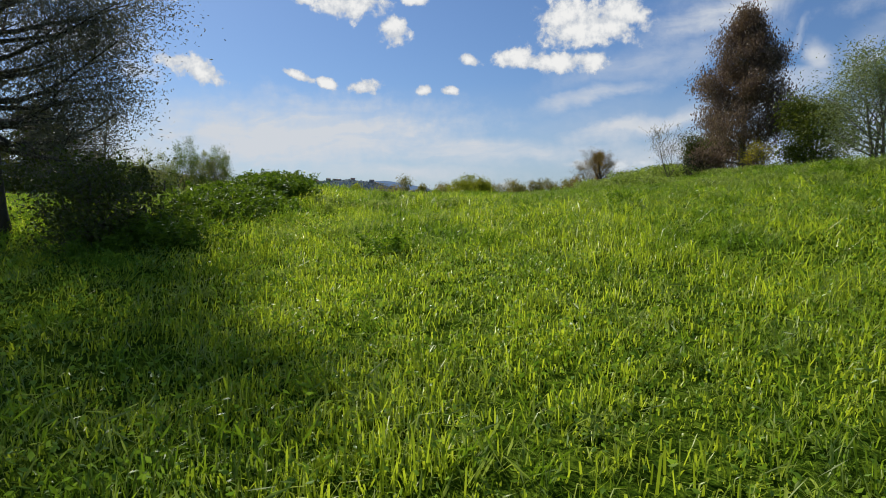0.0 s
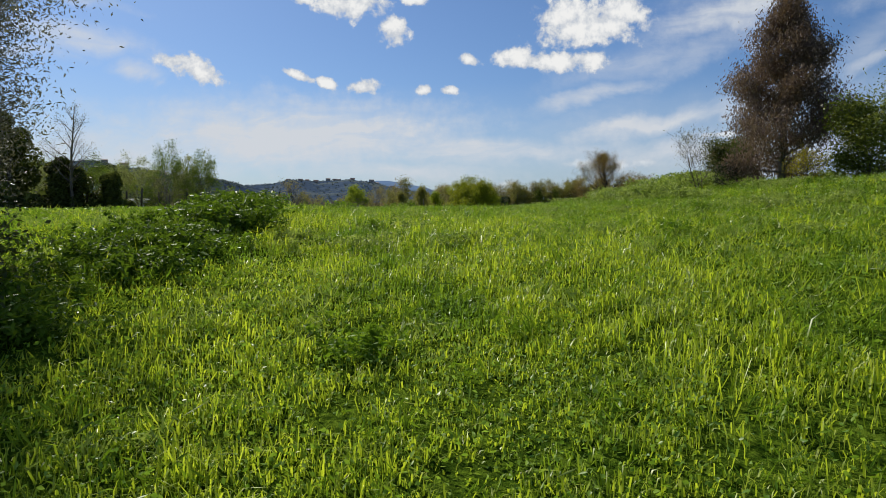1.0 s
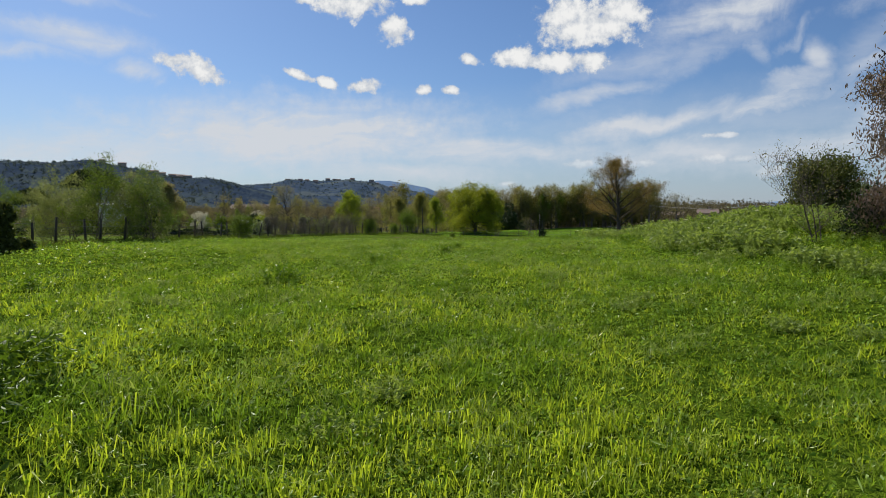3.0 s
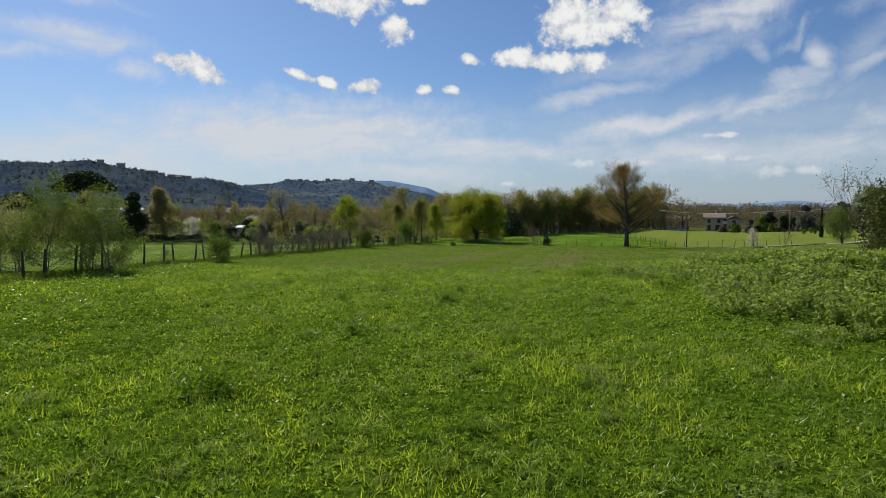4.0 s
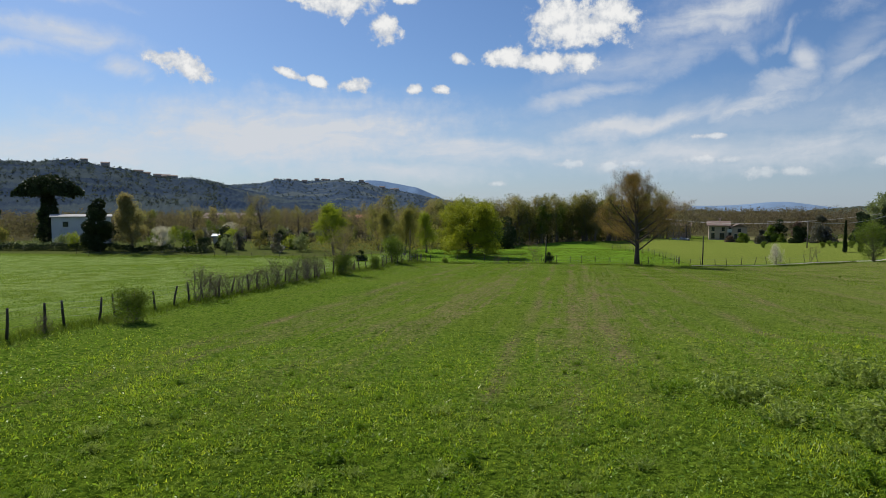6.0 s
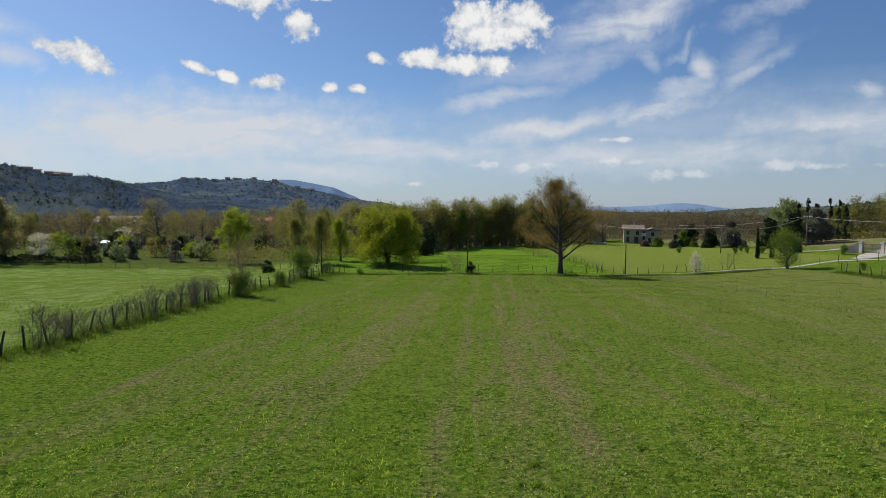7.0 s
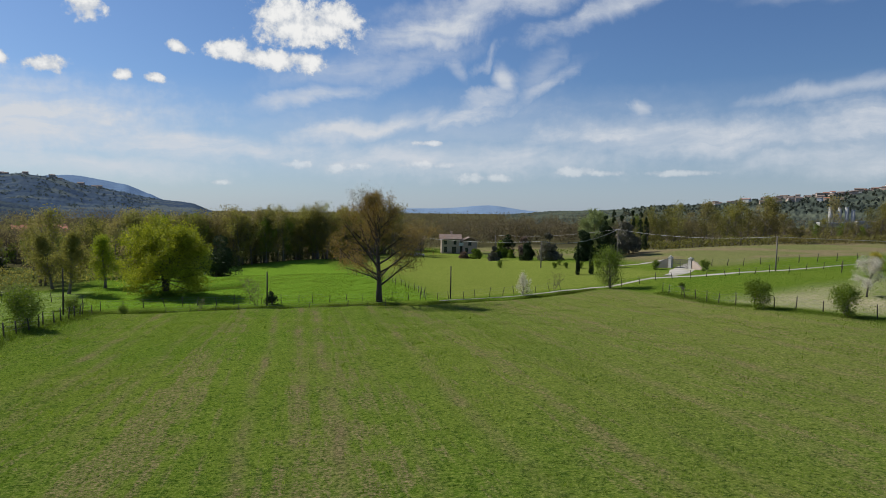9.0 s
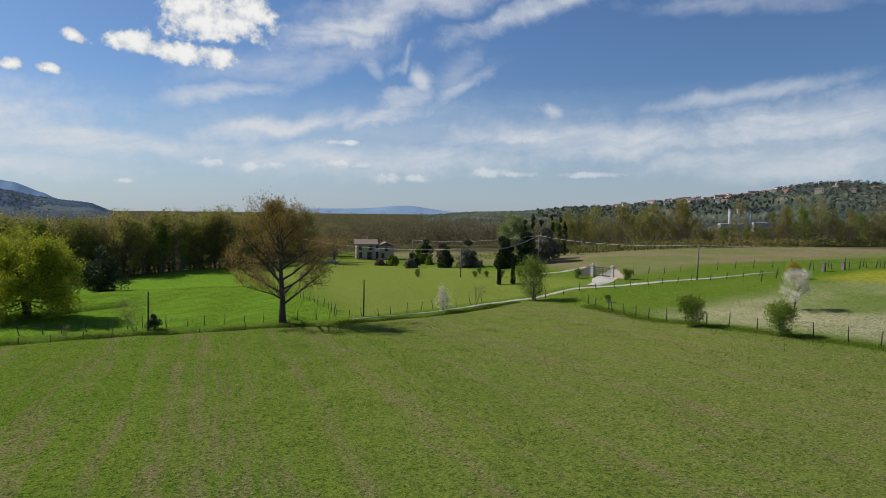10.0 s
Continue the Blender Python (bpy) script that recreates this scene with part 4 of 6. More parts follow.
strip("road", [(38 + k, float(track_y(38 + k)) + 0.4) for k in range(0, 64, 2)], lambda x: float(np.interp(x, [38, 50, 60, 84, 88, 94, 100, 120], [0.2, 0.4, 0.8, 1.3, 0.9, 0.4, 0.15, 0.1])), GRAVEL, "white gravel farm track", "track", 0.07)
strip("road_spur", [(77.5, 28.9), (81, 30.3), (84, 32.6), (86.5, 34.6), (92, 38)], lambda x: float(np.interp(x, [77, 80, 84, 87, 92], [1.6, 3.0, 4.6, 3.2, 2.2])), GRAVEL, "white gravel forecourt at the gate", "track", 0.1)
strip("path", [(80, 47), (86, 45.5), (93, 46)], lambda x: 1.0, GRAVEL, "pale garden path", "path", 0.06)

POST_MESHES = []
for k in range(4):
    rng = np.random.default_rng(70 + k)
    g = Geo()
    g.tube([(0, 0, -0.2), (rng.normal() * 0.015, rng.normal() * 0.015, 0.6), (rng.normal() * 0.03, rng.normal() * 0.03, 1.22 + rng.uniform(-0.1, 0.12))], [0.06, 0.055, 0.045], 7)
    POST_MESHES.append(g.mesh("fence post", WOOD_POST, True))


def fence(pts, gap, label, tall=1.0, thick=1.0, seed=0, wires=(0.45, 0.8, 1.1), wobble=6, skip=0.0):
    rng = np.random.default_rng(seed)
    x0, y0 = pts[0]
    top = empty("fence", pose(x0, y0, land(x0, y0)), label, "fence")
    inv = Matrix.Translation((-x0, -y0, -land(x0, y0)))
    places = []
    for (ax, ay), (bx, by) in zip(pts[:-1], pts[1:]):
        n = max(1, round(math.hypot(bx - ax, by - ay) / gap))
        places += [(ax + (bx - ax) * k / n, ay + (by - ay) * k / n) for k in range(n)]
    places.append(pts[-1])
    heads = []
    for x, y in places:
        x, y = x + rng.normal() * 0.15, y + rng.normal() * 0.15
        if rng.uniform() < skip:
            continue
        p = part("post", POST_MESHES[rng.integers(0, 4)], top)
        s = tall * rng.uniform(0.88, 1.1)
        p.matrix_basis = inv @ pose(x, y, land(x, y), rng.normal() * wobble, rng.normal() * wobble, rng.uniform(0, 360)) @ Matrix.Diagonal((thick, thick, s, 1))
        heads.append((x - x0, y - y0, land(x, y) - land(x0, y0), s))
    for h in wires:
        g = Geo()
        line = []
        for a, b in zip(heads[:-1], heads[1:]):
            line.append((a[0], a[1], a[2] + h * a[3]))
            line.append(((a[0] + b[0]) / 2, (a[1] + b[1]) / 2, (a[2] + b[2] + h * (a[3] + b[3])) / 2 - 0.03))
        line.append((heads[-1][0], heads[-1][1], heads[-1][2] + h * heads[-1][3]))
        g.tube(line, [0.006] * len(line), 3, False)
        part("wire", g.mesh("fence wire", WIRE), top)
    return top


fence([(float(fence_x(y)) - 0.2, y) for y in (-58, -47, -38, -30, -18, -5, 4, 11, 20, 30)], 1.75, "old wooden post and wire fence along the meadow", 1.0, 1.05, 1, wobble=5)
fence([(-1.5, 32.2)] + [(x, float(track_y(x)) + 1.9) for x in (5, 18, 30, 42, 50, 58)], 1.9, "thin grey post and wire fence along the track", 0.95, 0.75, 2)
fence([(x, float(track_y(x)) - 1.7) for x in (0, 18, 30)], 2.6, "second row of thin posts before the track", 0.85, 0.7, 12, skip=0.35)
fence([(x, float(track_y(x)) - 1.9) for x in (64, 73, 82, 88, 96, 120)], 2.6, "wooden fence along the gravel track", 0.95, 0.9, 3)
fence([(66.5, 18.5), (63, 11), (61.4, 4.6), (61.8, -4.2), (62.3, -14.6), (63.5, -34)], 2.4, "post and wire fence round the dry paddock", 1.05, 0.9, 4)
fence([(90, 32), (98, 25.5), (105, 17), (113, 10), (135, -4)], 2.7, "post and wire fence beyond the track", 1.1, 1.0, 5)
fence([(-74, 64), (-47, 60), (-31, 57), (-14, 52), (-4, 40)], 2.6, "wire fence with grey posts behind the pasture", 1.0, 0.8, 6)
fence([(37, 31), (39, 38), (38.5, 50), (36, 64)], 1.7, "wire fence between the knoll and the lawn", 0.95, 0.7, 7)
fence([(92, 11), (103, 8.3), (112, 5), (130, -1)], 3.0, "post and rail fence of the yellow meadow", 1.15, 1.2, 8)


def pole(x, y, h, r, mat, label, name="pole", arm=False, group=""):
    top = empty(name, pose(x, y, land(x, y), 0.6, 0.5, 0), label, "pole", group)
    g = Geo()
    g.tube([(0, 0, -0.4), (0.02, 0, h * 0.5), (0, 0.02, h)], [r, r * 0.88, r * 0.72], 9)
    part("shaft", g.mesh("pole shaft", mat, True), top)
    if arm:
        g = Geo()
        g.tube([(-0.25, 0, h - 0.25), (0.25, 0, h - 0.25)], [0.03, 0.03], 6)
        g.tube([(0.2, 0, h - 0.25), (0.2, 0, h - 0.05)], [0.035, 0.05], 7)
        part("insulator_bracket", g.mesh("bracket", STEEL), top)
    return Vector((x, y, land(x, y) + h - 0.12))


pole(16.1, 30.0, 4.0, 0.1, POLE_DARK, "short dark wooden pole by the track")
pole(40.2, 30.1, 4.45, 0.1, POLE_DARK, "short dark wooden pole beside the big tree")
pole(-4.5, 27.3, 4.7, 0.09, POLE_DARK, "thin dark pole at the fence corner")
LINE = "poles of the overhead line"
p_right = pole(150, -30, 5.5, 0.12, POLE_GREY, "grey wooden line pole in the far meadow", "line_pole", True, LINE)
p_two = pole(89.6, 19.5, 5.3, 0.12, POLE_GREY, "grey wooden line pole beside the gravel track", "line_pole", True, LINE)
p_b = pole(90.3, 56.4, 6.2, 0.12, POLE_GREY, "grey wooden line pole against dark trees", "line_pole", True, LINE)
p_c = pole(70.8, 54.8, 5.2, 0.12, POLE_GREY, "grey wooden line pole on the lawn", "line_pole", True, LINE)
p_d = pole(93, 112, 5.6, 0.12, POLE_GREY, "far grey line pole behind the garden", "line_pole", True, LINE)
p_e = pole(58, 100, 5.5, 0.12, POLE_GREY, "line pole near the house garden", "line_pole", True, LINE)


def cable(a, b, sag, r=0.022):
    pts = []
    for k in range(17):
        s = k / 16
        p = a.lerp(b, s)
        pts.append((p.x, p.y, p.z - sag * 4 * s * (1 - s)))
    g = Geo()
    g.tube(pts, [r] * 17, 4)
    tagged(new("overhead_cable", g.mesh("overhead cable", CABLE)), "thin pale overhead cable hanging between poles", "cable", "cables of the overhead line")


cable(p_right, p_two, 0.9)
cable(p_two, p_b, 0.8)
cable(p_b, p_c, 1.3, 0.035)
cable(p_b, p_d, 0.8)
cable(p_c, p_e, 0.9)


WALL_WING = material("weathered pink wall", [(0.36, 0.28, 0.23), (0.5, 0.41, 0.34)], 0.9, 0.8, 12, 0.004)


def gate():
    x, y = 85.6, 34.6
    top = empty("gate", pose(x, y, land(x, y), 0, 0, -78), "dark steel gate between cream pillars with sloping wing walls", "gate")
    for s in (-1, 1):
        g = Geo()
        g.box((s * 1.9 - 0.26, -0.26, -0.3), (s * 1.9 + 0.26, 0.26, 1.75))
        g.box((s * 1.9 - 0.36, -0.36, 1.75), (s * 1.9 + 0.36, 0.36, 1.88))
        g.tube([(s * 1.9, 0, 1.88), (s * 1.9, 0, 2.0), (s * 1.9, 0, 2.12)], [0.1, 0.2, 0.08], 8)
        part("pillar", g.mesh("gate pillar", STONE), top)
        g = Geo()
        lo, hi, t = s * 2.16, s * 4.6, 0.14
        for yy in (-t, t):
            q = [(lo, yy, -0.3), (hi, yy - 0.9, -0.3), (hi, yy - 0.9, 0.55), (lo, yy, 1.75)]
            g.face(q if (s > 0) == (yy < 0) else q[::-1])
        g.face([(lo, -t, 1.75), (lo, t, 1.75), (hi, t - 0.9, 0.55), (hi, -t - 0.9, 0.55)])
        g.face([(hi, -t - 0.9, -0.3), (hi, t - 0.9, -0.3), (hi, t - 0.9, 0.55), (hi, -t - 0.9, 0.55)])
        part("wing_wall", g.mesh("wing wall", WALL_WING), top)
        leaf = Geo()
        a, b = (0.03, 1.6) if s > 0 else (-1.6, -0.03)
        for z in (0.12, 0.85, 1.5):
            leaf.box((a, -0.03, z), (b, 0.03, z + 0.07))
        for k in range(13):
            u = a + (b - a) * k / 12
            leaf.box((u - 0.018, -0.02, 0.12), (u + 0.018, 0.02, 1.62))
        part("gate_leaf", leaf.mesh("gate leaf", STEEL), top)


gate()
for x, y in ((102.9, 8.2), (105.1, 6.6)):
    top = empty("stone_pillar", pose(x, y, land(x, y)), "squat grey stone gate pillar in the meadow fence", "pillar", "pillars of the meadow gate")
    g = Geo()
    g.box((-0.22, -0.22, -0.2), (0.22, 0.22, 1.15), 0.02)
    part("shaft", g.mesh("pillar shaft", POLE_GREY), top)
    g = Geo()
    g.box((-0.27, -0.27, 1.15), (0.27, 0.27, 1.24))
    part("cap", g.mesh("pillar cap", POLE_GREY), top)


def rubble():
    rng = np.random.default_rng(8)
    x, y = 66, 106.5
    top = empty("rubble_heap", pose(x, y, land(x, y)), "low heap of pale stones at the lawn's edge", "stone heap")
    for k in range(16):
        me = bmesh.new()
        bmesh.ops.create_icosphere(me, subdivisions=1, radius=1)
        for v in me.verts:
            v.co *= rng.uniform(0.75, 1.15)
        m = bpy.data.meshes.new("stone")
        me.to_mesh(m)
        me.free()
        m.materials.append(STONE)
        p = part("stone", m, top)
        s = rng.uniform(0.25, 0.6)
        p.matrix_basis = pose(rng.normal() * 1.4, rng.normal() * 0.6, s * 0.4, rng.uniform(0, 360), rng.uniform(0, 360), 0) @ Matrix.Diagonal((s, s, s * 0.7, 1))


rubble()


# ---- trees: the ones that stand alone ----
m = tree_meshes("poplar", 11, BARK_DARK, LEAF_BUD, 21000, 0.3, (0.17, 0.1), h=13.0, r0=0.4, clear=0.16, reach=8.6, envelope=lambda s: (1 - s) ** 0.9 * min(1, 0.62 + s * 2.4) + 0.08, limbs=30, rise=(22, 74), twigs=9, fine=5, bend=0.035)
tree("poplar", m, 29.96, 29.6, "large budding poplar with bronze young leaves beside the track", turn=20)
m = tree_meshes("oak", 12, BARK_DARK, LEAF_OAK, 36000, 0.36, (0.24, 0.16), h=7.0, r0=0.5, clear=0.22, reach=5.0, envelope=lambda s: math.sin(math.pi * min(0.36 + s * 0.5, 1)) ** 0.6, limbs=26, rise=(-14, 50), twigs=7, fine=3, fork=2)
tree("oak", m, 5.4, 45.0, "broad leafy oak in fresh yellow-green leaf on the knoll", turn=40, scale=0.97)
m = tree_meshes("gum", 13, BARK, LEAF_BRONZE, 56000, 0.26, (0.14, 0.042), 1.5, h=7.2, r0=0.16, clear=0.05, reach=2.5, envelope=lambda s: (1 - s) ** 0.7 * min(1, 0.75 + s * 2) + 0.05, limbs=36, rise=(10, 62), twigs=7, fine=3, bend=0.03)
tree("bronze_leaved_tree", m, 12.4, -66.3, "conical tree with drooping bronze-grey leaves on the bank", turn=10)
m = tree_meshes("fig", 14, BARK, LEAF_HOLLY, 17000, 0.28, (0.11, 0.07), h=3.1, r0=0.12, clear=0.08, reach=1.7, envelope=ROUND, limbs=14, rise=(10, 50), twigs=5, fine=2, fork=3)
tree("bushy_tree", m, 14.0, -69.0, "bushy yellow-green tree beside the bronze-leaved one", scale=0.82)
m = tree_meshes("silver", 15, BARK, LEAF_GREY, 16000, 0.28, (0.11, 0.03), 0.2, h=3.3, r0=0.12, clear=0.1, reach=1.7, envelope=ROUND, limbs=14, rise=(20, 62), twigs=6, fine=3, fork=3)
tree("olive_tree", m, 13.2, -74.0, "grey-green young olive tree on the bank", turn=200)
m = tree_meshes("olive", 16, BARK_DARK, LEAF_OLIVE, 210000, 0.28, (0.068, 0.021), 0.5, h=7.4, r0=0.2, clear=0.24, reach=2.8, envelope=lambda s: math.sin(math.pi * min(0.3 + s * 0.42, 1)) ** 0.5, limbs=34, rise=(-12, 60), twigs=8, fine=4, fork=2, sides=4)
tree("olive_tree", m, -8.5, -83.4, "large dark olive tree with hanging branches", turn=75, scale=0.93)

# umbrella pines
for x, y, h, w, seed in ((-104, 106, 17.5, 7.8, 31), (-108, 84, 11.0, 4.6, 32)):
    rng = np.random.default_rng(seed)
    g, tips = grow(rng, h=h * 0.82, r0=0.5, clear=0.72, reach=w * 0.85, envelope=lambda s: 0.9, limbs=16, rise=(18, 40), twigs=6, fine=2, bend=0.03)
    n = 11000
    a, q = rng.uniform(0, 6.283, n), np.sqrt(rng.uniform(0, 1, n))
    lump = 1 + 0.1 * np.sin(a * 5) + 0.06 * np.sin(a * 11)
    zz = h * 0.72 + (1 - q ** 2.4) * h * 0.3 * rng.uniform(0.1, 1, n) + 0.4 * np.sin(a * 4) * q + rng.normal(size=n) * 0.25
    c = np.stack([q * w * lump * np.cos(a), q * w * lump * np.sin(a), zz], 1)
    crown = quick_mesh("pine crown", *cards(rng, c, 0.75, 0.4, 0, 0.5), (LEAF_PINE,))
    tree("umbrella_pine", (g.mesh("pine wood", BARK_DARK, True), crown), x, y, "dark umbrella pine with a flat spreading crown", "pine", "umbrella pines")
    if seed == 31:
        ivy = column(rng, 13.5, 3.0, 4200, 0.0, 0.35, (0.6, 0.45), 0.2)
        part("ivy", quick_mesh("ivy", *ivy, (LEAF_DARK,)), bpy.data.objects["umbrella_pine"], "dense dark ivy round the trunk")


def evergreen(x, y, h, r, seed, label, name="cypress", power=0.55, leaf=None, n=2600, size=(0.32, 0.13), group="", rough=0.14):
    rng = np.random.default_rng(seed)
    g = Geo()
    g.tube([(0, 0, -0.2), (0, 0, h * 0.5), (0, 0, h * 0.9)], [0.14, 0.09, 0.03], 6)
    if r > 0.85 and power < 0.65:
        shape = clumps(rng, h, r, int(n * 2.2), (size[0] * 0.66, size[1] * 0.62), 18)
    else:
        shape = column(rng, h, r, int(n * 1.5), 0.0, power, (size[0] * 0.75, size[1] * 0.8), 0.9, rough)
    crown = quick_mesh(name + " crown", *shape, (leaf or LEAF_DARK,))
    return tree(name, (g.mesh("cypress wood", BARK_DARK), crown), x, y, label, name.replace("_", " "), group)


CYP = "cypresses in the garden"
evergreen(70.2, 42.5, 5.6, 0.36, 41, "slim dark cypress on the lawn", group=CYP)
evergreen(72.2, 41.4, 5.0, 0.42, 42, "slim dark cypress beside another one", group=CYP)
evergreen(79.5, 44.8, 4.2, 1.0, 43, "dark conical conifer behind the leafy tree", "conifer", 0.9)
for k, (az, r, h) in enumerate(((39.6, 158, 10.5), (40.3, 160, 12), (41.0, 157, 10.2), (41.9, 161, 11.5), (42.6, 159, 11), (43.1, 163, 9.5))):
    x, y = 7 + r * math.sin(radians(az)), -40 + r * math.cos(radians(az))
    evergreen(x, y, h, 1.0, 50 + k, "tall dark cypress in a row behind the garden", group="row of cypresses")
for k, (x, y, h, r) in enumerate(((91.6, 62, 7.2, 3.0), (95, 60.5, 7.8, 3.2), (88, 64, 6.6, 2.6), (99, 63, 6.8, 3.0), (84.5, 60, 4.5, 1.9), (83, 70, 6.4, 2.6), (80, 74, 4.0, 1.7), (76, 82, 3.6, 1.5))):
    evergreen(x, y, h, r, 60 + k, "broad dark evergreen tree in the garden", "evergreen_tree", 0.4, (LEAF_DARK, LEAF_OLIVE)[k % 2], 2300, (0.6, 0.38), "dark garden trees", 0.42)
for k, (x, y, h, r) in enumerate(((87.5, 95, 6.2, 2.1), (84.6, 94, 4.6, 1.6), (91, 93, 5.6, 1.8), (94, 96, 4.2, 1.6), (76.2, 91.5, 2.6, 1.5), (73.5, 93, 1.6, 1.2), (80.5, 88.5, 1.8, 1.2), (84, 88, 2.4, 0.9))):
    evergreen(x, y, h, r * 1.15, 80 + k, "dark evergreen by the house", "evergreen_tree", 0.45, (LEAF_DARK, LEAF_MID, LEAF_BRONZE)[k % 3], 1300, (0.6, 0.35), "evergreens by the house", 0.45)
evergreen(-75, 75, 12.2, 4.2, 95, "dark broad conifer beside the white house", "conifer", 0.6, LEAF_PINE, 5200, (0.75, 0.4), "", 0.3)
evergreen(-62, 148, 11.0, 2.0, 96, "dark pointed conifer by the brown house", "conifer", 0.8, None, 1800, (0.7, 0.4))
evergreen(-80, 149, 9.0, 3.4, 97, "dark rounded conifer by the brown house", "conifer", 0.4, None, 1800, (0.7, 0.4))
evergreen(-13, 39.2, 2.0, 1.2, 98, "dense dark bush in the pasture", "bush", 0.35, LEAF_DARK, 1400, (0.24, 0.16))

m = tree_meshes("tan tree", 17, BARK, LEAF_TAN, 14000, 0.5, (0.35, 0.22), h=12.0, r0=0.3, clear=0.08, reach=4.4, envelope=TALL, limbs=22, rise=(40, 70), twigs=6, fine=3)
tree("birch", m, -67.6, 75.5, "tall tree with olive-tan spring foliage", turn=30)
m = tree_meshes("willow", 18, BARK, LEAF_SPRING, 9000, 0.4, (0.3, 0.15), 0.3, h=8.8, r0=0.28, clear=0.2, reach=4.2, envelope=ROUND, limbs=18, rise=(20, 70), twigs=6, fine=3)
tree("spring_tree", m, -21.8, 66.5, "round fresh yellow-green tree behind the pasture", turn=70)
m = tree_meshes("grey willow", 19, BARK, LEAF_MID, 8000, 0.35, (0.14, 0.09), h=5.3, r0=0.14, clear=0.08, reach=2.7, envelope=ROUND, limbs=18, rise=(30, 72), twigs=7, fine=4, fork=3)
tree("young_willow", m, 64.7, 27.3, "rounded yellow-green tree at the track's bend", turn=15)
m = tree_meshes("pale willow", 20, BARK, LEAF_GREY, 7000, 0.5, (0.5, 0.2), 0.8, h=10, r0=0.3, clear=0.15, reach=4.6, envelope=ROUND, limbs=18, rise=(10, 60), twigs=6, fine=2)
tree("willow", m, 112, 92, "pale weeping willow behind the garden", turn=15)
tree("willow", m, 118, 97, "pale green willow behind the garden", turn=130, scale=0.9)
m = tree_meshes("bare broad", 22, BARK_DARK, LEAF_TAN, 1500, 0.4, (0.3, 0.12), h=9.0, r0=0.3, clear=0.2, reach=4.8, envelope=ROUND, limbs=18, rise=(15, 65), twigs=8, fine=5)
tree("bare_tree", m, 70.2, 112, "broad bare tree beside the house garden", turn=5, scale=0.95)
tree("bare_tree", m, -42.4, 90, "broad dark leafless tree behind the pasture", turn=95, scale=1.15)
tree("bare_tree", m, 63, 118, "leafless tree in front of the wood", turn=155, scale=0.9)
m = tree_meshes("blossom", 23, BARK, BLOSSOM, 2600, 0.2, (0.09, 0.07), h=3.3, r0=0.07, clear=0.08, reach=1.4, envelope=CONE, limbs=18, rise=(20, 60), twigs=6, fine=3, fork=2)
tree("blossoming_tree", m, 50.9, 28.7, "small fruit tree in white blossom by the track", turn=0)
m2 = tree_meshes("blossom crown", 24, BARK_DARK, BLOSSOM, 3600, 0.2, (0.12, 0.1), h=3.5, r0=0.1, clear=0.3, reach=1.9, envelope=ROUND, limbs=14, rise=(25, 65), twigs=6, fine=3)
tree("blossoming_tree", m2, 73.6, -4.0, "round tree in white blossom in the dry paddock", turn=50)
tree("blossoming_tree", m2, -60, 72, "pale blossoming tree before the wall", turn=150, scale=1.3)
tree("blossoming_tree", m2, -55, 104, "pale blossoming orchard tree by the shed", turn=250, scale=1.2)

# bushes at the paddock fence
m = tree_meshes("paddock bush", 25, BARK, LEAF_YELLOW, 4200, 0.2, (0.14, 0.07), 0, 0.6, h=2.4, r0=0.05, clear=0.02, reach=1.4, envelope=ROUND, limbs=8, rise=(35, 75), twigs=4, fine=1, fork=5, sides=3)
mdark = tree_meshes("paddock bush dark", 26, BARK, LEAF_MID, 4600, 0.2, (0.14, 0.07), 0, 0.6, h=2.4, r0=0.05, clear=0.02, reach=1.3, envelope=ROUND, limbs=8, rise=(35, 75), twigs=4, fine=1, fork=5, sides=3)
for k, (x, y, s, mm) in enumerate(((59.9, -2.0, 1.1, mdark), (61.2, -9.8, 1.12, mdark), (94.5, 7.9, 0.95, m), (82.4, 37.2, 0.62, mdark), (84.9, 28.6, 0.68, mdark), (68.5, 17, 0.4, mdark), (78, 47, 0.55, mdark), (75.5, 49, 0.5, mdark))):
    tree("bush", mm, x, y, "dense upright green bush" + (" at the paddock fence" if k < 2 else " near the track"), "bush", "bushes along the track", k * 77, s)
for k, (x, y) in enumerate(((72.8, 53), (74.3, 51.5), (76.5, 57), (66, 62), (68.2, 66))):
    tree("sapling", mdark, x, y, "small young shrub planted on the lawn", "shrub", "saplings on the lawn", k * 50, 0.42)

# bare and half-bare shrubs
mb = tree_meshes("bare shrub", 27, TWIG, LEAF_TAN, 500, 0.12, (0.08, 0.04), h=3.4, r0=0.05, clear=0.08, reach=1.8, envelope=ROUND, limbs=7, rise=(35, 70), twigs=6, fine=3, fork=4, lean=(-0.25, 0), sides=4)
tree("bare_shrub", mb, 14.9, 30.4, "leafless leaning shrub by the dark pole", "shrub", turn=0)
evergreen(16.8, 30.6, 1.7, 1.0, 99, "small dark bush at the foot of the pole", "bush", 0.35, LEAF_DARK, 900, (0.2, 0.13))
tree("bare_shrub", mb, 56.6, 29.6, "leafless tan shrub by the track", "shrub", turn=120, scale=0.8)
tree("bare_shrub", mb, 8.5, 29.6, "low leafless shrub at the fence", "shrub", turn=220, scale=0.5)
mt = tree_meshes("tall shrub", 28, TWIG, LEAF_TAN, 1800, 0.2, (0.12, 0.06), h=4.4, r0=0.07, clear=0.06, reach=1.9, envelope=ROUND, limbs=8, rise=(40, 75), twigs=6, fine=3, fork=5, sides=4)
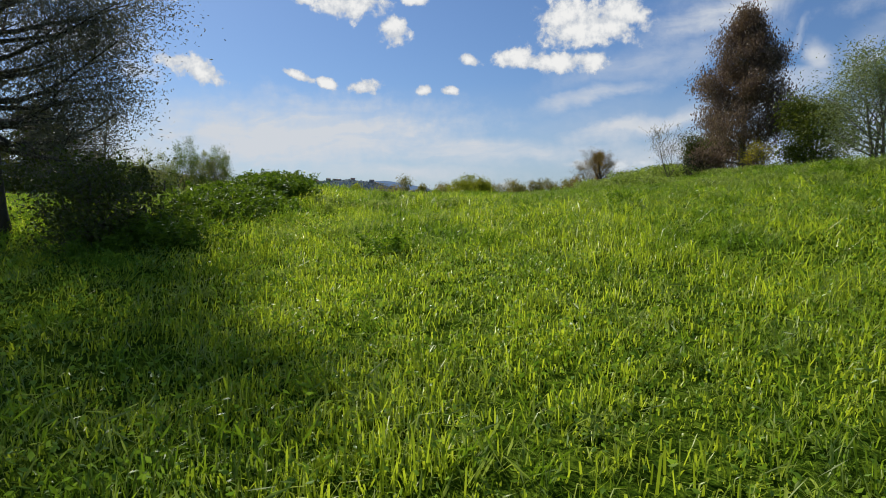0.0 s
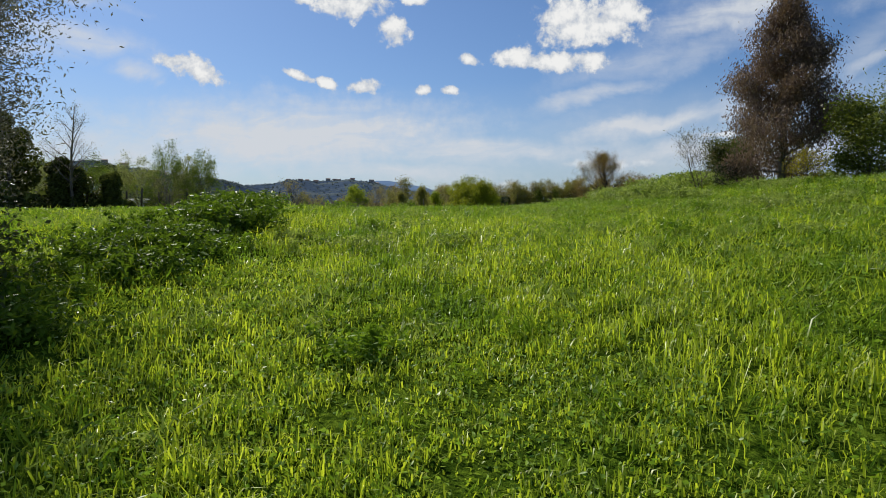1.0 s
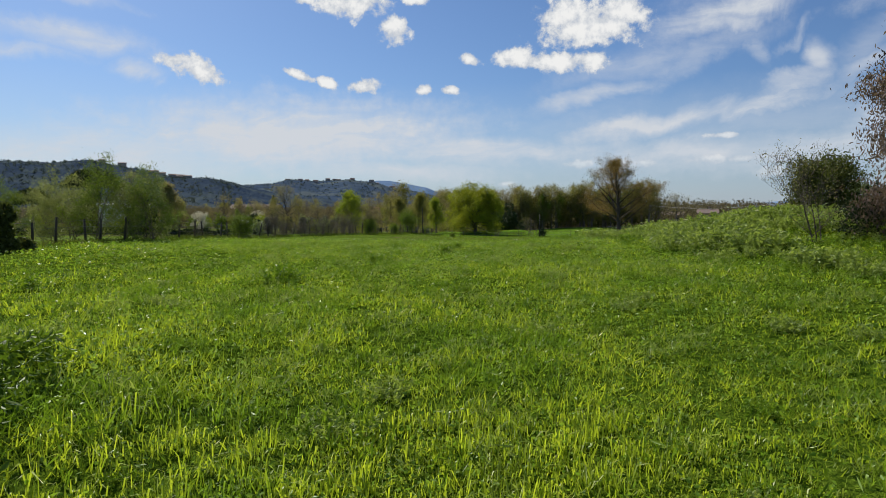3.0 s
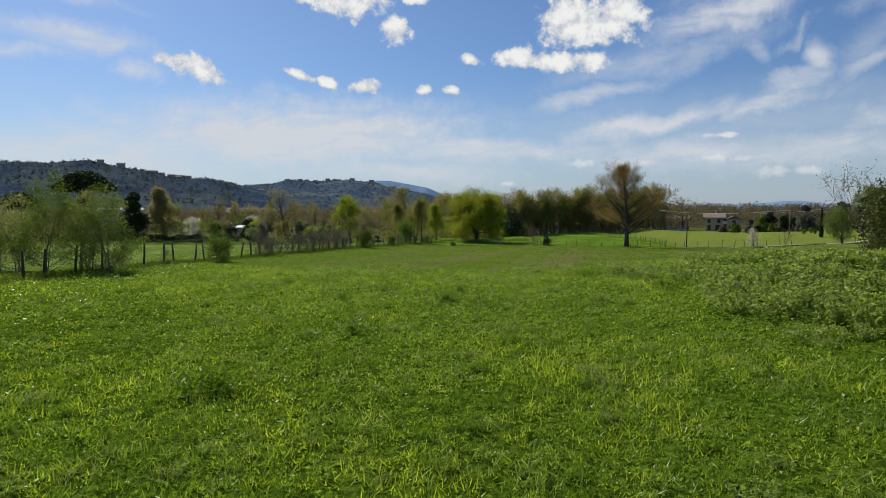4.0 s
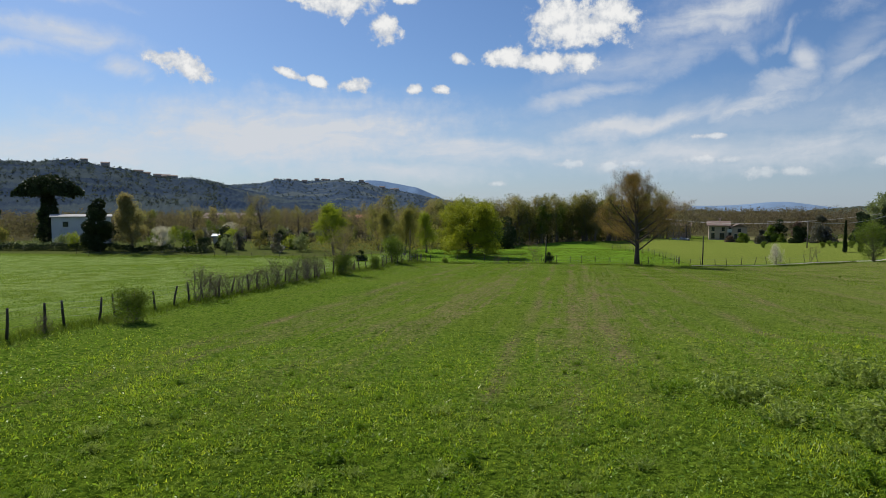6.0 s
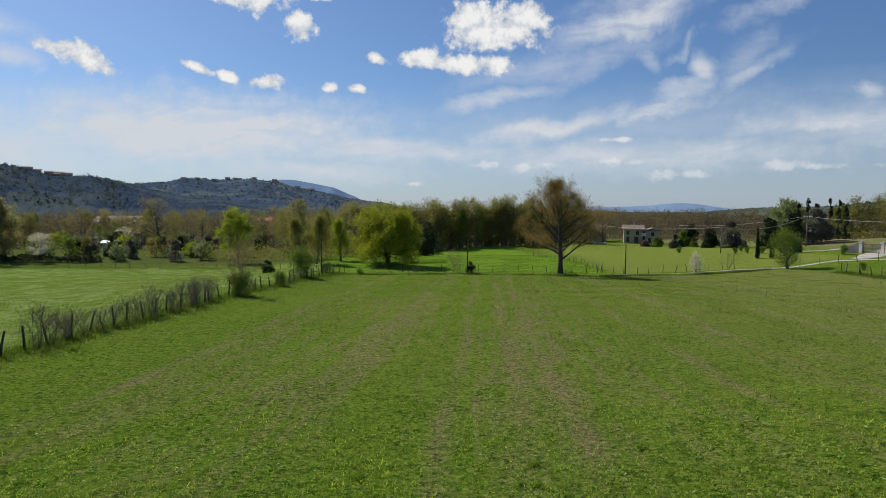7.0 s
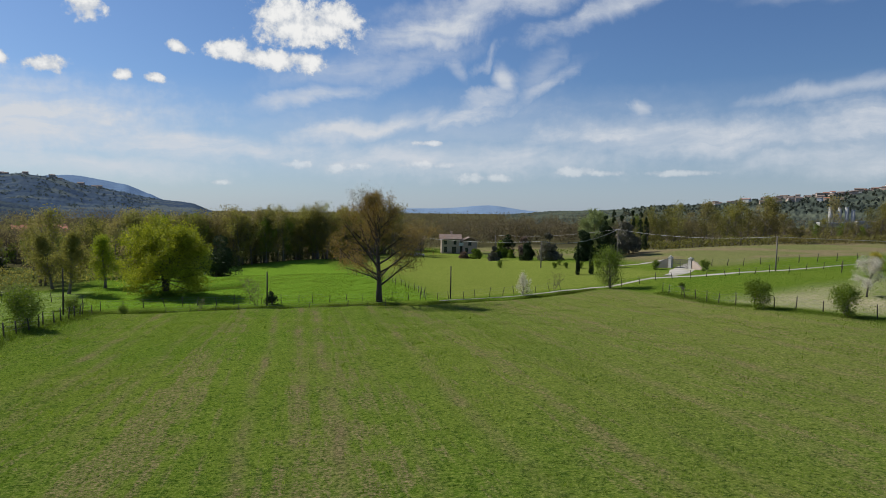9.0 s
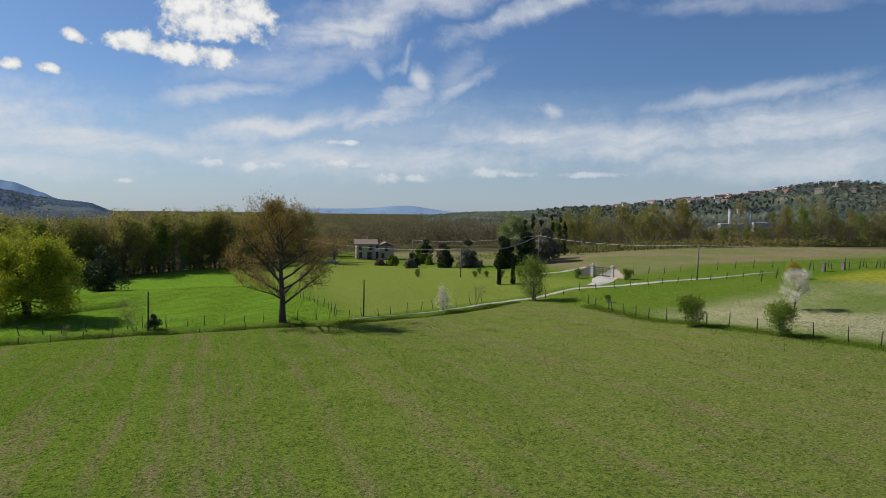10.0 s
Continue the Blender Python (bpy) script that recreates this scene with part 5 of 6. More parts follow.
ml = tree_meshes("low shrub", 29, TWIG, LEAF_MID, 4200, 0.2, (0.11, 0.06), h=1.6, r0=0.035, clear=0.03, reach=1.2, envelope=ROUND, limbs=7, rise=(25, 70), twigs=5, fine=1, fork=5, sides=3)
tree("tall_shrub", mt, -10.2, -3.6, "tall half-bare shrub over a leafy base on the fence line", "shrub")
tree("low_shrub", ml, -9.9, -4.2, "leafy low shrub under the tall one", "shrub", "shrubs on the fence line")
tree("low_shrub", ml, -6.2, 16.4, "dense green shrub at the fence corner", "shrub", "shrubs on the fence line", 80, 1.65)
tree("low_shrub", ml, -7.6, 5.5, "low rounded shrub at the fence", "shrub", "shrubs on the fence line", 130, 0.75)
tree("low_shrub", ml, -15.4, -36.6, "rounded olive-green shrub at the fence", "shrub", "shrubs on the fence line", 200, 0.85)
tree("low_shrub", ml, -3.9, 29.6, "small green shrub at the field corner", "shrub", "shrubs on the fence line", 20, 0.8)
tree("low_shrub", ml, 0.8, 30.6, "small green shrub by the track", "shrub", "shrubs on the fence line", 60, 0.55)
mg = tree_meshes("bramble", 30, TWIG, LEAF_BRAMBLE, 420, 0.22, (0.08, 0.035), h=1.6, r0=0.035, clear=0.04, reach=1.1, envelope=ROUND, limbs=7, rise=(35, 78), twigs=6, fine=2, fork=4, sides=3)
rng = np.random.default_rng(33)
for k in range(17):
    y = -28 + k * 1.25
    tree("bramble", mg, float(fence_x(y)) + rng.normal() * 0.3, y, "brown leafless bramble tangled in the fence", "bramble", "brambles along the fence", rng.uniform(0, 360), rng.uniform(0.8, 1.25))
for k in range(9):
    y = rng.uniform(-48, 8)
    tree("bramble", mg, float(fence_x(y)) + rng.normal() * 0.3, y, "brown leafless bramble tangled in the fence", "bramble", "brambles along the fence", rng.uniform(0, 360), rng.uniform(0.45, 0.8))

# feathery shrubs and bare trees by the old fence
mf = [tree_meshes("feathery", 140 + k, TWIG, LEAF_MID if k else LEAF_WILLOW, 8500, 0.15, (0.11, 0.036), 0, 0.8, h=3.5, r0=0.06, clear=0.03, reach=2.0, envelope=lambda s: 0.55 + 0.45 * (1 - s), limbs=9, rise=(22, 62), twigs=4, fine=1, fork=4, sides=4) for k in range(2)]
for k, (x, y, s) in enumerate(((-22.6, -45.2, 1.02), (-20.6, -46.4, 1.08), (-18.9, -45.4, 1.05), (-17.4, -46.2, 0.95), (-24.5, -44, 0.9), (-21.9, -52.8, 0.72), (-24.3, -53.5, 0.8), (-27.5, -50, 0.9))):
    tree("feathery_shrub", mf[k % 2], x, y, "feathery shrub in pale spring leaf at the fence", "shrub", "feathery shrubs", k * 83, s)
mtw = tree_meshes("bare tall", 37, TWIG, LEAF_TAN, 700, 0.15, (0.09, 0.04), h=7.0, r0=0.12, clear=0.2, reach=2.7, envelope=TALL, limbs=22, rise=(35, 65), twigs=7, fine=5)
tree("bare_tree", mtw, -19.5, -59.1, "slender leafless tree with fine twigs", turn=40, scale=0.76)
tree("bare_tree", mtw, -19.8, -44.5, "slender leafless tree behind the feathery shrubs", turn=140, scale=0.6)
for k, (x, y, h, r) in enumerate(((-22.3, -59.6, 5.2, 1.7), (-24.6, -58.0, 5.6, 2.0), (-20.3, -58.5, 2.9, 1.5), (-18.4, -57.6, 2.0, 1.2), (-28, -57, 6.0, 2.4))):
    evergreen(x, y, h, r, 150 + k, "dark evergreen tree beyond the terrace", "evergreen_tree", 0.45, LEAF_BANK, 5200, (0.3, 0.16), "dark trees beyond the terrace", 0.28)

# on the bank
mbank = tree_meshes("bank bush", 46, BARK_DARK, LEAF_BANK, 9000, 0.2, (0.12, 0.06), 0, 0.4, h=2.4, r0=0.05, clear=0.02, reach=1.5, envelope=ROUND, limbs=9, rise=(25, 70), twigs=5, fine=2, fork=5, sides=3)
tree("yellow_shrub", tree_meshes("yellow shrub", 38, TWIG, LEAF_YELLOW, 1800, 0.12, (0.07, 0.03), 0, 0.7, h=0.95, r0=0.02, clear=0.02, reach=0.7, envelope=ROUND, limbs=7, rise=(25, 70), twigs=5, fine=3, fork=6), 11.4, -70.0, "small golden-yellow shrub on the bank", "shrub")
tree("low_shrub", tree_meshes("dark low", 39, TWIG, LEAF_DARK, 3500, 0.2, (0.1, 0.06), h=1.4, r0=0.03, clear=0.02, reach=1.2, envelope=ROUND, limbs=8, rise=(20, 60), twigs=6, fine=3, fork=6), 10.9, -65.0, "low dark shrub at the foot of the bronze tree", "shrub", scale=0.62)
tree("bare_sapling", mb, 9.9, -64.6, "leafless sapling leaning out of the bank", "sapling", turn=30, scale=0.75)
tree("dense_bush", mbank, 14.6, -56.6, "dense olive-green bush behind the weedy bank", "bush", turn=10, scale=0.95)
tree("dense_bush", mbank, 15.6, -55.4, "tall dark bush behind the weedy bank", "bush", turn=100, scale=1.05)
tree("bare_sapling", mb, 15.2, -54.6, "leafless sapling above the bush", "sapling", turn=-30, scale=1.05)
tree("bare_shrub", mb, -6.65, -77.6, "dead brown twiggy shrub standing in the grass", "shrub", turn=70, scale=0.3)
tree("low_shrub", tree_meshes("shade shrub", 45, TWIG, LEAF_BANK, 5000, 0.22, (0.09, 0.05), h=1.2, r0=0.03, clear=0.02, reach=1.2, envelope=ROUND, limbs=8, rise=(15, 60), twigs=6, fine=3, fork=7), -5.5, -86.0, "low dark bramble in the olive's shade", "shrub", scale=0.75)
evergreen(14.5, 75, 7.6, 4.0, 160, "dark spreading holm oak behind the knoll", "evergreen_tree", 0.4, LEAF_DARK, 4200, (0.5, 0.3))
mk = [tree_meshes("grey spring tree", 260 + k, BARK, lf, 7000, 0.45, (0.26, 0.14), 0.2, h=8.6, r0=0.24, clear=0.16, reach=3.2, envelope=TALL, limbs=20, rise=(30, 68), twigs=6, fine=2) for k, lf in enumerate((LEAF_WOOD, LEAF_SPRING))]
for k, (x, y, s) in enumerate(((-6.5, 52.5, 0.95), (-2.4, 58, 0.85), (-9.5, 62, 0.9))):
    tree("spring_tree", mk[k % 2], x, y, "tall grey-green tree in young leaf at the field corner", "tree", "trees at the field corner", k * 110, s)
rng = np.random.default_rng(161)
for k in range(22):
    x, y = rng.uniform(-84, -18), rng.uniform(70, 118)
    evergreen(x, y, rng.uniform(2.2, 5.0), rng.uniform(1.2, 2.4), 162 + k, "dark evergreen bush in the far garden", "bush", 0.4, (LEAF_DARK, LEAF_OLIVE, LEAF_PINE)[k % 3], 700, (0.5, 0.32), "dark bushes in the far gardens")
mbare = tree_meshes("bare grey", 190, BARK_DARK, LEAF_TAN, 900, 0.4, (0.3, 0.12), h=8.0, r0=0.22, clear=0.2, reach=4.0, envelope=ROUND, limbs=12, rise=(20, 68), twigs=6, fine=2, sides=3)
for k in range(16):
    tree("bare_tree", mbare, rng.uniform(-66, -8), rng.uniform(88, 140), "brown leafless tree among the far gardens", "tree", "bare trees in the far gardens", k * 67, rng.uniform(0.7, 1.1))


# ---- the wood ----
LEAF_FAR = material("far wood canopy", [(0.115, 0.097, 0.07), (0.18, 0.15, 0.102), (0.125, 0.138, 0.072)], 0.8, 0.02, 0.2, island=True, leaf=0.4)
WOOD = []
for k in range(6):
    leaf = (LEAF_WOOD, LEAF_TAN, LEAF_WOOD, LEAF_MID, LEAF_TAN, LEAF_WOOD)[k]
    WOOD.append(tree_meshes("wood tree", 200 + k, BARK, leaf, (1900, 1500, 2200, 1900, 1000, 1600)[k], 0.55, (0.36, 0.22), 0, 0.1, h=(11.0, 12.0, 9.5, 10.5, 12.5, 11.5)[k], r0=0.2, clear=(0.1, 0.2, 0.08, 0.14, 0.2, 0.26)[k], reach=(3.7, 3.1, 4.3, 3.5, 3.3, 3.2)[k], envelope=lambda s: 0.4 + 0.7 * math.sin(math.pi * min(0.15 + s * 0.8, 1)), limbs=13, rise=(34, 72), twigs=4, fine=0, sides=3))
rng = np.random.default_rng(77)
GROUP_WOOD = "trees at the edge of the wood"
spots = []
for k in range(120):
    x = -6 + 68 * (k / 120) + rng.normal() * 0.6
    spots.append((x + rng.normal() * 1.5, 106 + 12 * rng.uniform() ** 1.5 + 0.05 * abs(x - 25) - 0.12 * min(x, 20), rng.uniform(0.8, 1.04)))
for k in range(15):
    spots.append((rng.uniform(-16, 3), rng.uniform(66, 98), rng.uniform(0.7, 0.98)))
for k in range(56):
    az = 42 + 30 * k / 56
    r = np.interp(az, [40, 46, 52, 60, 70], [190, 189, 196, 214, 250]) + rng.uniform(0, 9)
    spots.append((7 + r * math.sin(radians(az)), -40 + r * math.cos(radians(az)), rng.uniform(0.72, 1.08) * (0.55 if 54.2 < az < 56.8 or 57.2 < az < 59.6 else 1.0)))
for k in range(46):
    spots.append((rng.uniform(-120, -14), rng.uniform(100, 210), rng.uniform(0.45, 0.85)))
for k, (x, y, s) in enumerate(spots):
    tree("wood_tree", WOOD[rng.integers(0, 6)], x, y, "slender wood-edge tree in tan and green spring leaf", "tree", GROUP_WOOD, rng.uniform(0, 360), s, 0.1)
# orchard and garden bushes on the far side of the pasture
BUSHES = [tree_meshes("garden bush", 240 + k, TWIG, lf, 700, 0.3, (0.3, 0.18), h=2.6, r0=0.06, clear=0.05, reach=1.5, envelope=ROUND, limbs=5, rise=(25, 65), twigs=3, fine=0, fork=2, sides=3) for k, lf in enumerate((LEAF_MID, LEAF_WOOD, LEAF_GREY, LEAF_OLIVE, LEAF_SPRING))]
for k in range(52):
    x, y = rng.uniform(-118, -24), rng.uniform(72, 128)
    tree("garden_bush", BUSHES[rng.integers(0, 5)], x, y, "mixed garden bush beyond the pasture", "bush", "bushes beyond the pasture", rng.uniform(0, 360), rng.uniform(0.7, 1.5))


def far_woods():
    """Woods that run to the foot of the hills: crowns of many leaf cards, joined."""
    rng = np.random.default_rng(91)
    cen = []
    trunks = Geo()
    for k in range(2700):
        az = rng.uniform(-45, 82)
        near = np.interp(az, [-45, -30, -12, 0, 8, 20, 27, 31, 40, 44, 60, 72, 82], [190, 190, 170, 155, 155, 160, 215, 250, 250, 200, 225, 262, 280])
        r = near + 620 * rng.uniform() ** 1.9
        x, y = 7 + r * math.sin(radians(az)), -40 + r * math.cos(radians(az))
        z, h = land(x, y), rng.uniform(8.0, 10.5) * (1.0 + 0.55 * min(max((r - 330) / 300, 0), 1)) * (0.8 if az < -8 or 53 < az < 67 else 1.0) * (0.6 if 54 < az < 60 and r < 560 else 1.0)
        w = h * rng.uniform(0.28, 0.42)
        n = 150 if r < 330 else (70 if r < 480 else 36)
        q = rng.normal(size=(n, 3))
        q /= np.linalg.norm(q, axis=1, keepdims=True)
        q *= rng.uniform(0.35, 1, (n, 1)) ** 0.5
        cen.append(np.stack([x + q[:, 0] * w, y + q[:, 1] * w, z + h * 0.52 + q[:, 2] * h * 0.46], 1))
        if r < 190:
            trunks.tube([(x, y, z - 0.2), (x + rng.normal() * 0.3, y, z + h * 0.6)], [0.2, 0.1], 4, False)
    cen = np.concatenate(cen)
    v, f = cards(rng, cen, 0.66, 0.42, 0, 0.2)
    # farther crowns are made of coarser clumps
    far = np.clip((np.hypot(cen[:, 0] - 7, cen[:, 1] + 40) - 200) / 250, 0, 1)[:, None, None] * 0.7 + 0.9
    v = ((v.reshape(-1, 4, 3) - cen[:, None]) * far + cen[:, None]).reshape(-1, 3)
    tagged(new("far_woods", quick_mesh("far woods", v, f, (LEAF_FAR,))), "far flat woods in brown and green early spring leaf", "woods", kind="stuff")
    tagged(new("far_trunks", trunks.mesh("far trunks", BARK)), "trunks of the far woods", "woods", kind="stuff")


far_woods()


def hedge(name, pts, w, h, seed, leaf, label, n=60, size=(0.3, 0.18)):
    rng = np.random.default_rng(seed)
    cen = []
    for (ax, ay), (bx, by) in zip(pts[:-1], pts[1:]):
        ln = math.hypot(bx - ax, by - ay)
        k = int(n * ln)
        s = rng.uniform(size=k)
        x, y = ax + (bx - ax) * s + rng.normal(size=k) * w * 0.4, ay + (by - ay) * s + rng.normal(size=k) * w * 0.4
        top = h * (0.75 + 0.25 * np.sin(s * ln * 0.9 + seed) * np.sin(s * ln * 0.37))
        cen.append(np.stack([x, y, height(x, y) + rng.uniform(0.02, 1, k) ** 0.7 * top], 1))
    v, f = cards(rng, np.concatenate(cen), size[0], size[1], 0, 0.4)
    tagged(new(name, quick_mesh(name, v, f, (leaf,))), label, "hedge", kind="stuff")


hedge("hedge", [(-125, 78), (-78, 76), (-50, 70)], 1.2, 1.8, 3, LEAF_DARK, "dark clipped hedge beyond the pasture", 130, (0.36, 0.22))
hedge("pale_hedge", [(-120, 80), (-84, 78)], 2.4, 2.6, 4, LEAF_GREY, "pale budding hedge before the white house", 40, (0.4, 0.2))
hedge("ditch_growth", [(-74, 62.5), (-47, 58.5), (-31, 55.5), (-14, 50.5)], 0.9, 0.7, 5, LEAF_MID, "rank green growth along the ditch", 60, (0.25, 0.1))
hedge("thicket", [(-30, 76), (-8, 70), (2, 82), (12, 97)], 4.5, 3.6, 6, LEAF_WOOD, "undergrowth at the edge of the wood", 80, (0.4, 0.22))
hedge("undergrowth", [(-4, 108), (18, 106), (40, 108), (62, 113)], 3.2, 3.0, 7, LEAF_BANK, "dark undergrowth between the trunks", 110, (0.42, 0.24))
hedge("field_hedge", [(126, 100), (150, 73), (180, 66), (212, 57), (250, 46)], 3.0, 3.0, 8, LEAF_WOOD, "brown hedge at the far end of the ploughed field", 45, (0.6, 0.35))
# grass strip added to darken the shaded face of the knoll's bank
hedge("bank_shade_grass", [(2.5, 38.6), (4.8, 42.0), (7.5, 46.3), (11.6, 49.0), (16.2, 50.8)], 0.5, 0.3, 10, LEAF_MID, "strip of rank dark grass added as the shade on the knoll's low bank", 90, (0.22, 0.06))
hedge("garden_shrubs", [(86, 99), (100, 92), (112, 86)], 3.0, 2.2, 9, LEAF_MID, "garden shrubs behind the lawn", 40, (0.4, 0.25))


# ---- weeds and grass ----
def weed_shape(seed, h, r, n, size, stems=26, up=0.35):
    rng = np.random.default_rng(seed)
    base = rng.normal(size=(stems, 2)) * r * 0.42
    k = rng.integers(0, stems, n)
    s = rng.uniform(0.05, 1, n) ** 0.8
    hh = h * rng.uniform(0.6, 1.05, stems)
    out = base * 0.55
    c = np.stack([base[k, 0] + out[k, 0] * s + rng.normal(size=n) * 0.035, base[k, 1] + out[k, 1] * s + rng.normal(size=n) * 0.035, hh[k] * s], 1)
    return cards(rng, c, size[0], size[1], 0.05, up)


WEEDS = [weed_shape(300 + k, 0.38, 0.42, 620, (0.1, 0.032)) for k in range(3)]
WEEDS_GREY = [weed_shape(310 + k, 0.5, 0.6, 700, (0.13, 0.042), 40) for k in range(3)]
PATCHES = {}


def weed(x, y, s, shapes, k, label, name):
    """Adds a clump to the patch of weeds of that name."""
    v, f = shapes[k % len(shapes)]
    a = k * 1.17
    c, q = math.cos(a) * s, math.sin(a) * s
    w = np.stack([x + v[:, 0] * c - v[:, 1] * q, y + v[:, 0] * q + v[:, 1] * c, land(x, y) - 0.02 + v[:, 2] * s * 0.95], 1)
    PATCHES.setdefault((name, label, shapes is WEEDS or name == "dark_tufts"), []).append((w, f))


rng = np.random.default_rng(55)
DARK_WEED = "dark green leafy weed clump in the grass"
for k, (x, y, s) in enumerate(((-1.47, -86.4, 0.8), (3.2, -80.4, 0.85), (5.3, -75.9, 0.8), (-2.1, -79.4, 0.7), (-0.65, -56.4, 1.0), (6.8, -56.5, 1.1), (-3.0, -54.2, 0.9), (-4.3, -56.3, 0.8), (0.5, -57.9, 0.8), (-0.2, -54.5, 0.8), (-4.65, -67.3, 1.2), (-2.76, -62.7, 1.0), (-10.1, -68.6, 0.9), (-13.4, -28.9, 0.8), (5.4, -50.0, 0.9))):
    weed(x, y, s, WEEDS, k, DARK_WEED, "weeds_in_field")
for k in range(74):
    y = (-85.6, -83.5, -83.2, -80.6, -78.6, -77.4)[k % 6] + rng.normal() * (0.5 if k % 4 else 1.4)
    x = -4.75 + rng.normal() * 0.33 - 0.25 * max(0, y + 80)
    weed(x, y, rng.uniform(0.75, 1.35) * (0.85 if y < -82 else 1.0), WEEDS, k, "rank dark green weeds on the low bank", "weeds_on_low_bank")
for k in range(90):
    weed(rng.uniform(-9, 8), rng.uniform(-84, -44), rng.uniform(0.25, 0.55), WEEDS, k, "small leafy weed in the meadow", "small_weeds")
for k in range(90):
    x, y = rng.uniform(6.6, 15), rng.uniform(-68, -50)
    weed(x, y, rng.uniform(0.35, 0.8) if k % 3 else rng.uniform(0.8, 1.35), WEEDS_GREY, k, "silvery green weeds on the bank", "silvery_weeds")
for k in range(34):
    weed(rng.uniform(7.6, 11.5), rng.uniform(-64, -57.5), rng.uniform(0.9, 1.45), WEEDS_GREY, k, "tall silvery green weeds massed on the bank", "massed_weeds")
for k in range(30):
    weed(rng.uniform(6.5, 11), rng.uniform(-80, -64), rng.uniform(0.5, 0.8), WEEDS_GREY if k % 3 else WEEDS, k, "low weeds along the bank", "low_weeds")
for k in range(60):
    weed(rng.uniform(-9, 6), rng.uniform(-82, -50), rng.uniform(0.22, 0.5), WEEDS_GREY, k, "pale leafy weed in the meadow", "pale_weeds")
for k in range(16):
    weed(-2.2 + rng.normal() * 0.7, -81.2 + rng.normal() * 0.5, rng.uniform(0.4, 0.65), WEEDS_GREY if k % 2 else WEEDS, k, "shining weeds in a trodden patch", "shining_weeds")

TUFTS = [weed_shape(320 + k, 0.26, 0.34, 60, (0.17, 0.015), 16, 1.5) for k in range(4)]
for k in range(1900):
    y = -94 + 48 * rng.uniform() ** 1.15
    x = -0.7 + rng.uniform(-1, 1) * min(13, 0.72 * (y + 97) + 1.5)
    weed(x, y, rng.uniform(0.35, 0.95) * (0.8 if y > -66 else 1.0), TUFTS, k, "leafy tuft of grass in the meadow", "dark_tufts" if k % 2 else "pale_tufts")

for k in range(1500):
    y = rng.uniform(-86, -50)
    weed(-0.7 + rng.uniform(-1, 1) * min(14, 0.72 * (y + 97) + 1.5), y, rng.uniform(0.5, 1.25) * (0.75 if y > -66 else 1.0), TUFTS, k, "leafy tuft of grass in the meadow", "dark_tufts" if k % 3 else "pale_tufts")

for (name, label, dark), heaps in PATCHES.items():
    base, vs, fs = 0, [], []
    for v, f in heaps:
        vs.append(v)
        fs.append(f + base)
        base += len(v)
    tagged(new(name, quick_mesh(name, np.concatenate(vs), np.concatenate(fs), (WEED_BANK if name == "weeds_on_low_bank" else WEED if dark else WEED_GREY,))), label, "weeds", kind="stuff")


def wave(x, y, s, seed):
    """A slow uneven field between 0 and 1."""
    r = np.random.default_rng(seed)
    out = 0
    for k in range(6):
        a, f, p = r.uniform(0, 6.28), s * r.uniform(0.5, 2.0), r.uniform(0, 6.28)
        out = out + np.sin((x * math.cos(a) + y * math.sin(a)) * f + p)
    return np.clip(0.5 + out / 7, 0, 1)


def blades(name, x, y, h, w, seed, mat, label, joints=2):
    """Blades of grass, each bent its own way."""
    rng = np.random.default_rng(seed)
    n = len(x)
    z = height(x, y) - 0.02
    a = rng.uniform(0, 6.283, n)
    sx, sy = np.cos(a) * w * 0.5, np.sin(a) * w * 0.5
    b = rng.uniform(0, 6.283, n)
    lean = h * rng.uniform(0.08, 1.05, n)
    dx, dy = np.cos(b) * lean + 0.05 * h, np.sin(b) * lean
    rise = np.sqrt(np.maximum(h * h - (lean * 0.8) ** 2, 0.04 * h * h))
    root = np.stack([x, y, z], 1)
    side = np.stack([sx, sy, np.zeros(n)], 1)
    tip = root + np.stack([dx, dy, rise * rng.uniform(0.5, 1.0, n)], 1)
    i = np.arange(n)[:, None]
    if joints == 2:
        mid = root + np.stack([dx * 0.36, dy * 0.36, rise * 0.72], 1)
        v = np.stack([root - side, root + side, mid - side * 0.8, mid + side * 0.8, tip], 1).reshape(-1, 3)
        f = np.concatenate([i * 5 + [0, 1, 3], i * 5 + [0, 3, 2], i * 5 + [2, 3, 4]])
    else:
        v = np.stack([root - side, root + side, tip], 1).reshape(-1, 3)
        f = i * 3 + [0, 1, 2]
    tagged(new(name, quick_mesh(name, v, f, (mat,))), label, "grass", kind="stuff")


GRASS_BLADE = material("grass blade", [(0.14, 0.235, 0.013), (0.61, 0.69, 0.06), (0.115, 0.23, 0.02)], 0.36, 1.4, 5.0, island=True, leaf=0.55, spread=0.42, gloss=0.32)
GRASS_SHORT = material("short field grass", [(0.05, 0.115, 0.01), (0.235, 0.32, 0.035), (0.13, 0.18, 0.025)], 0.5, 0.25, 1.6, island=True, leaf=0.5, spread=0.3)
# dark green edge grass, darkened further to paint the bank's shadow by the track
GRASS_ROUGH = material("rank edge grass with painted shade", [(0.032, 0.065, 0.006), (0.14, 0.195, 0.02), (0.13, 0.12, 0.045)], 0.6, 0.4, 2.0, island=True, leaf=0.4, spread=0.3)
CLOVER = material("clover leaf", [(0.09, 0.2, 0.014), (0.34, 0.48, 0.06), (0.24, 0.36, 0.12)], 0.36, 0.5, 2.5, island=True, leaf=0.45, gloss=0.2)


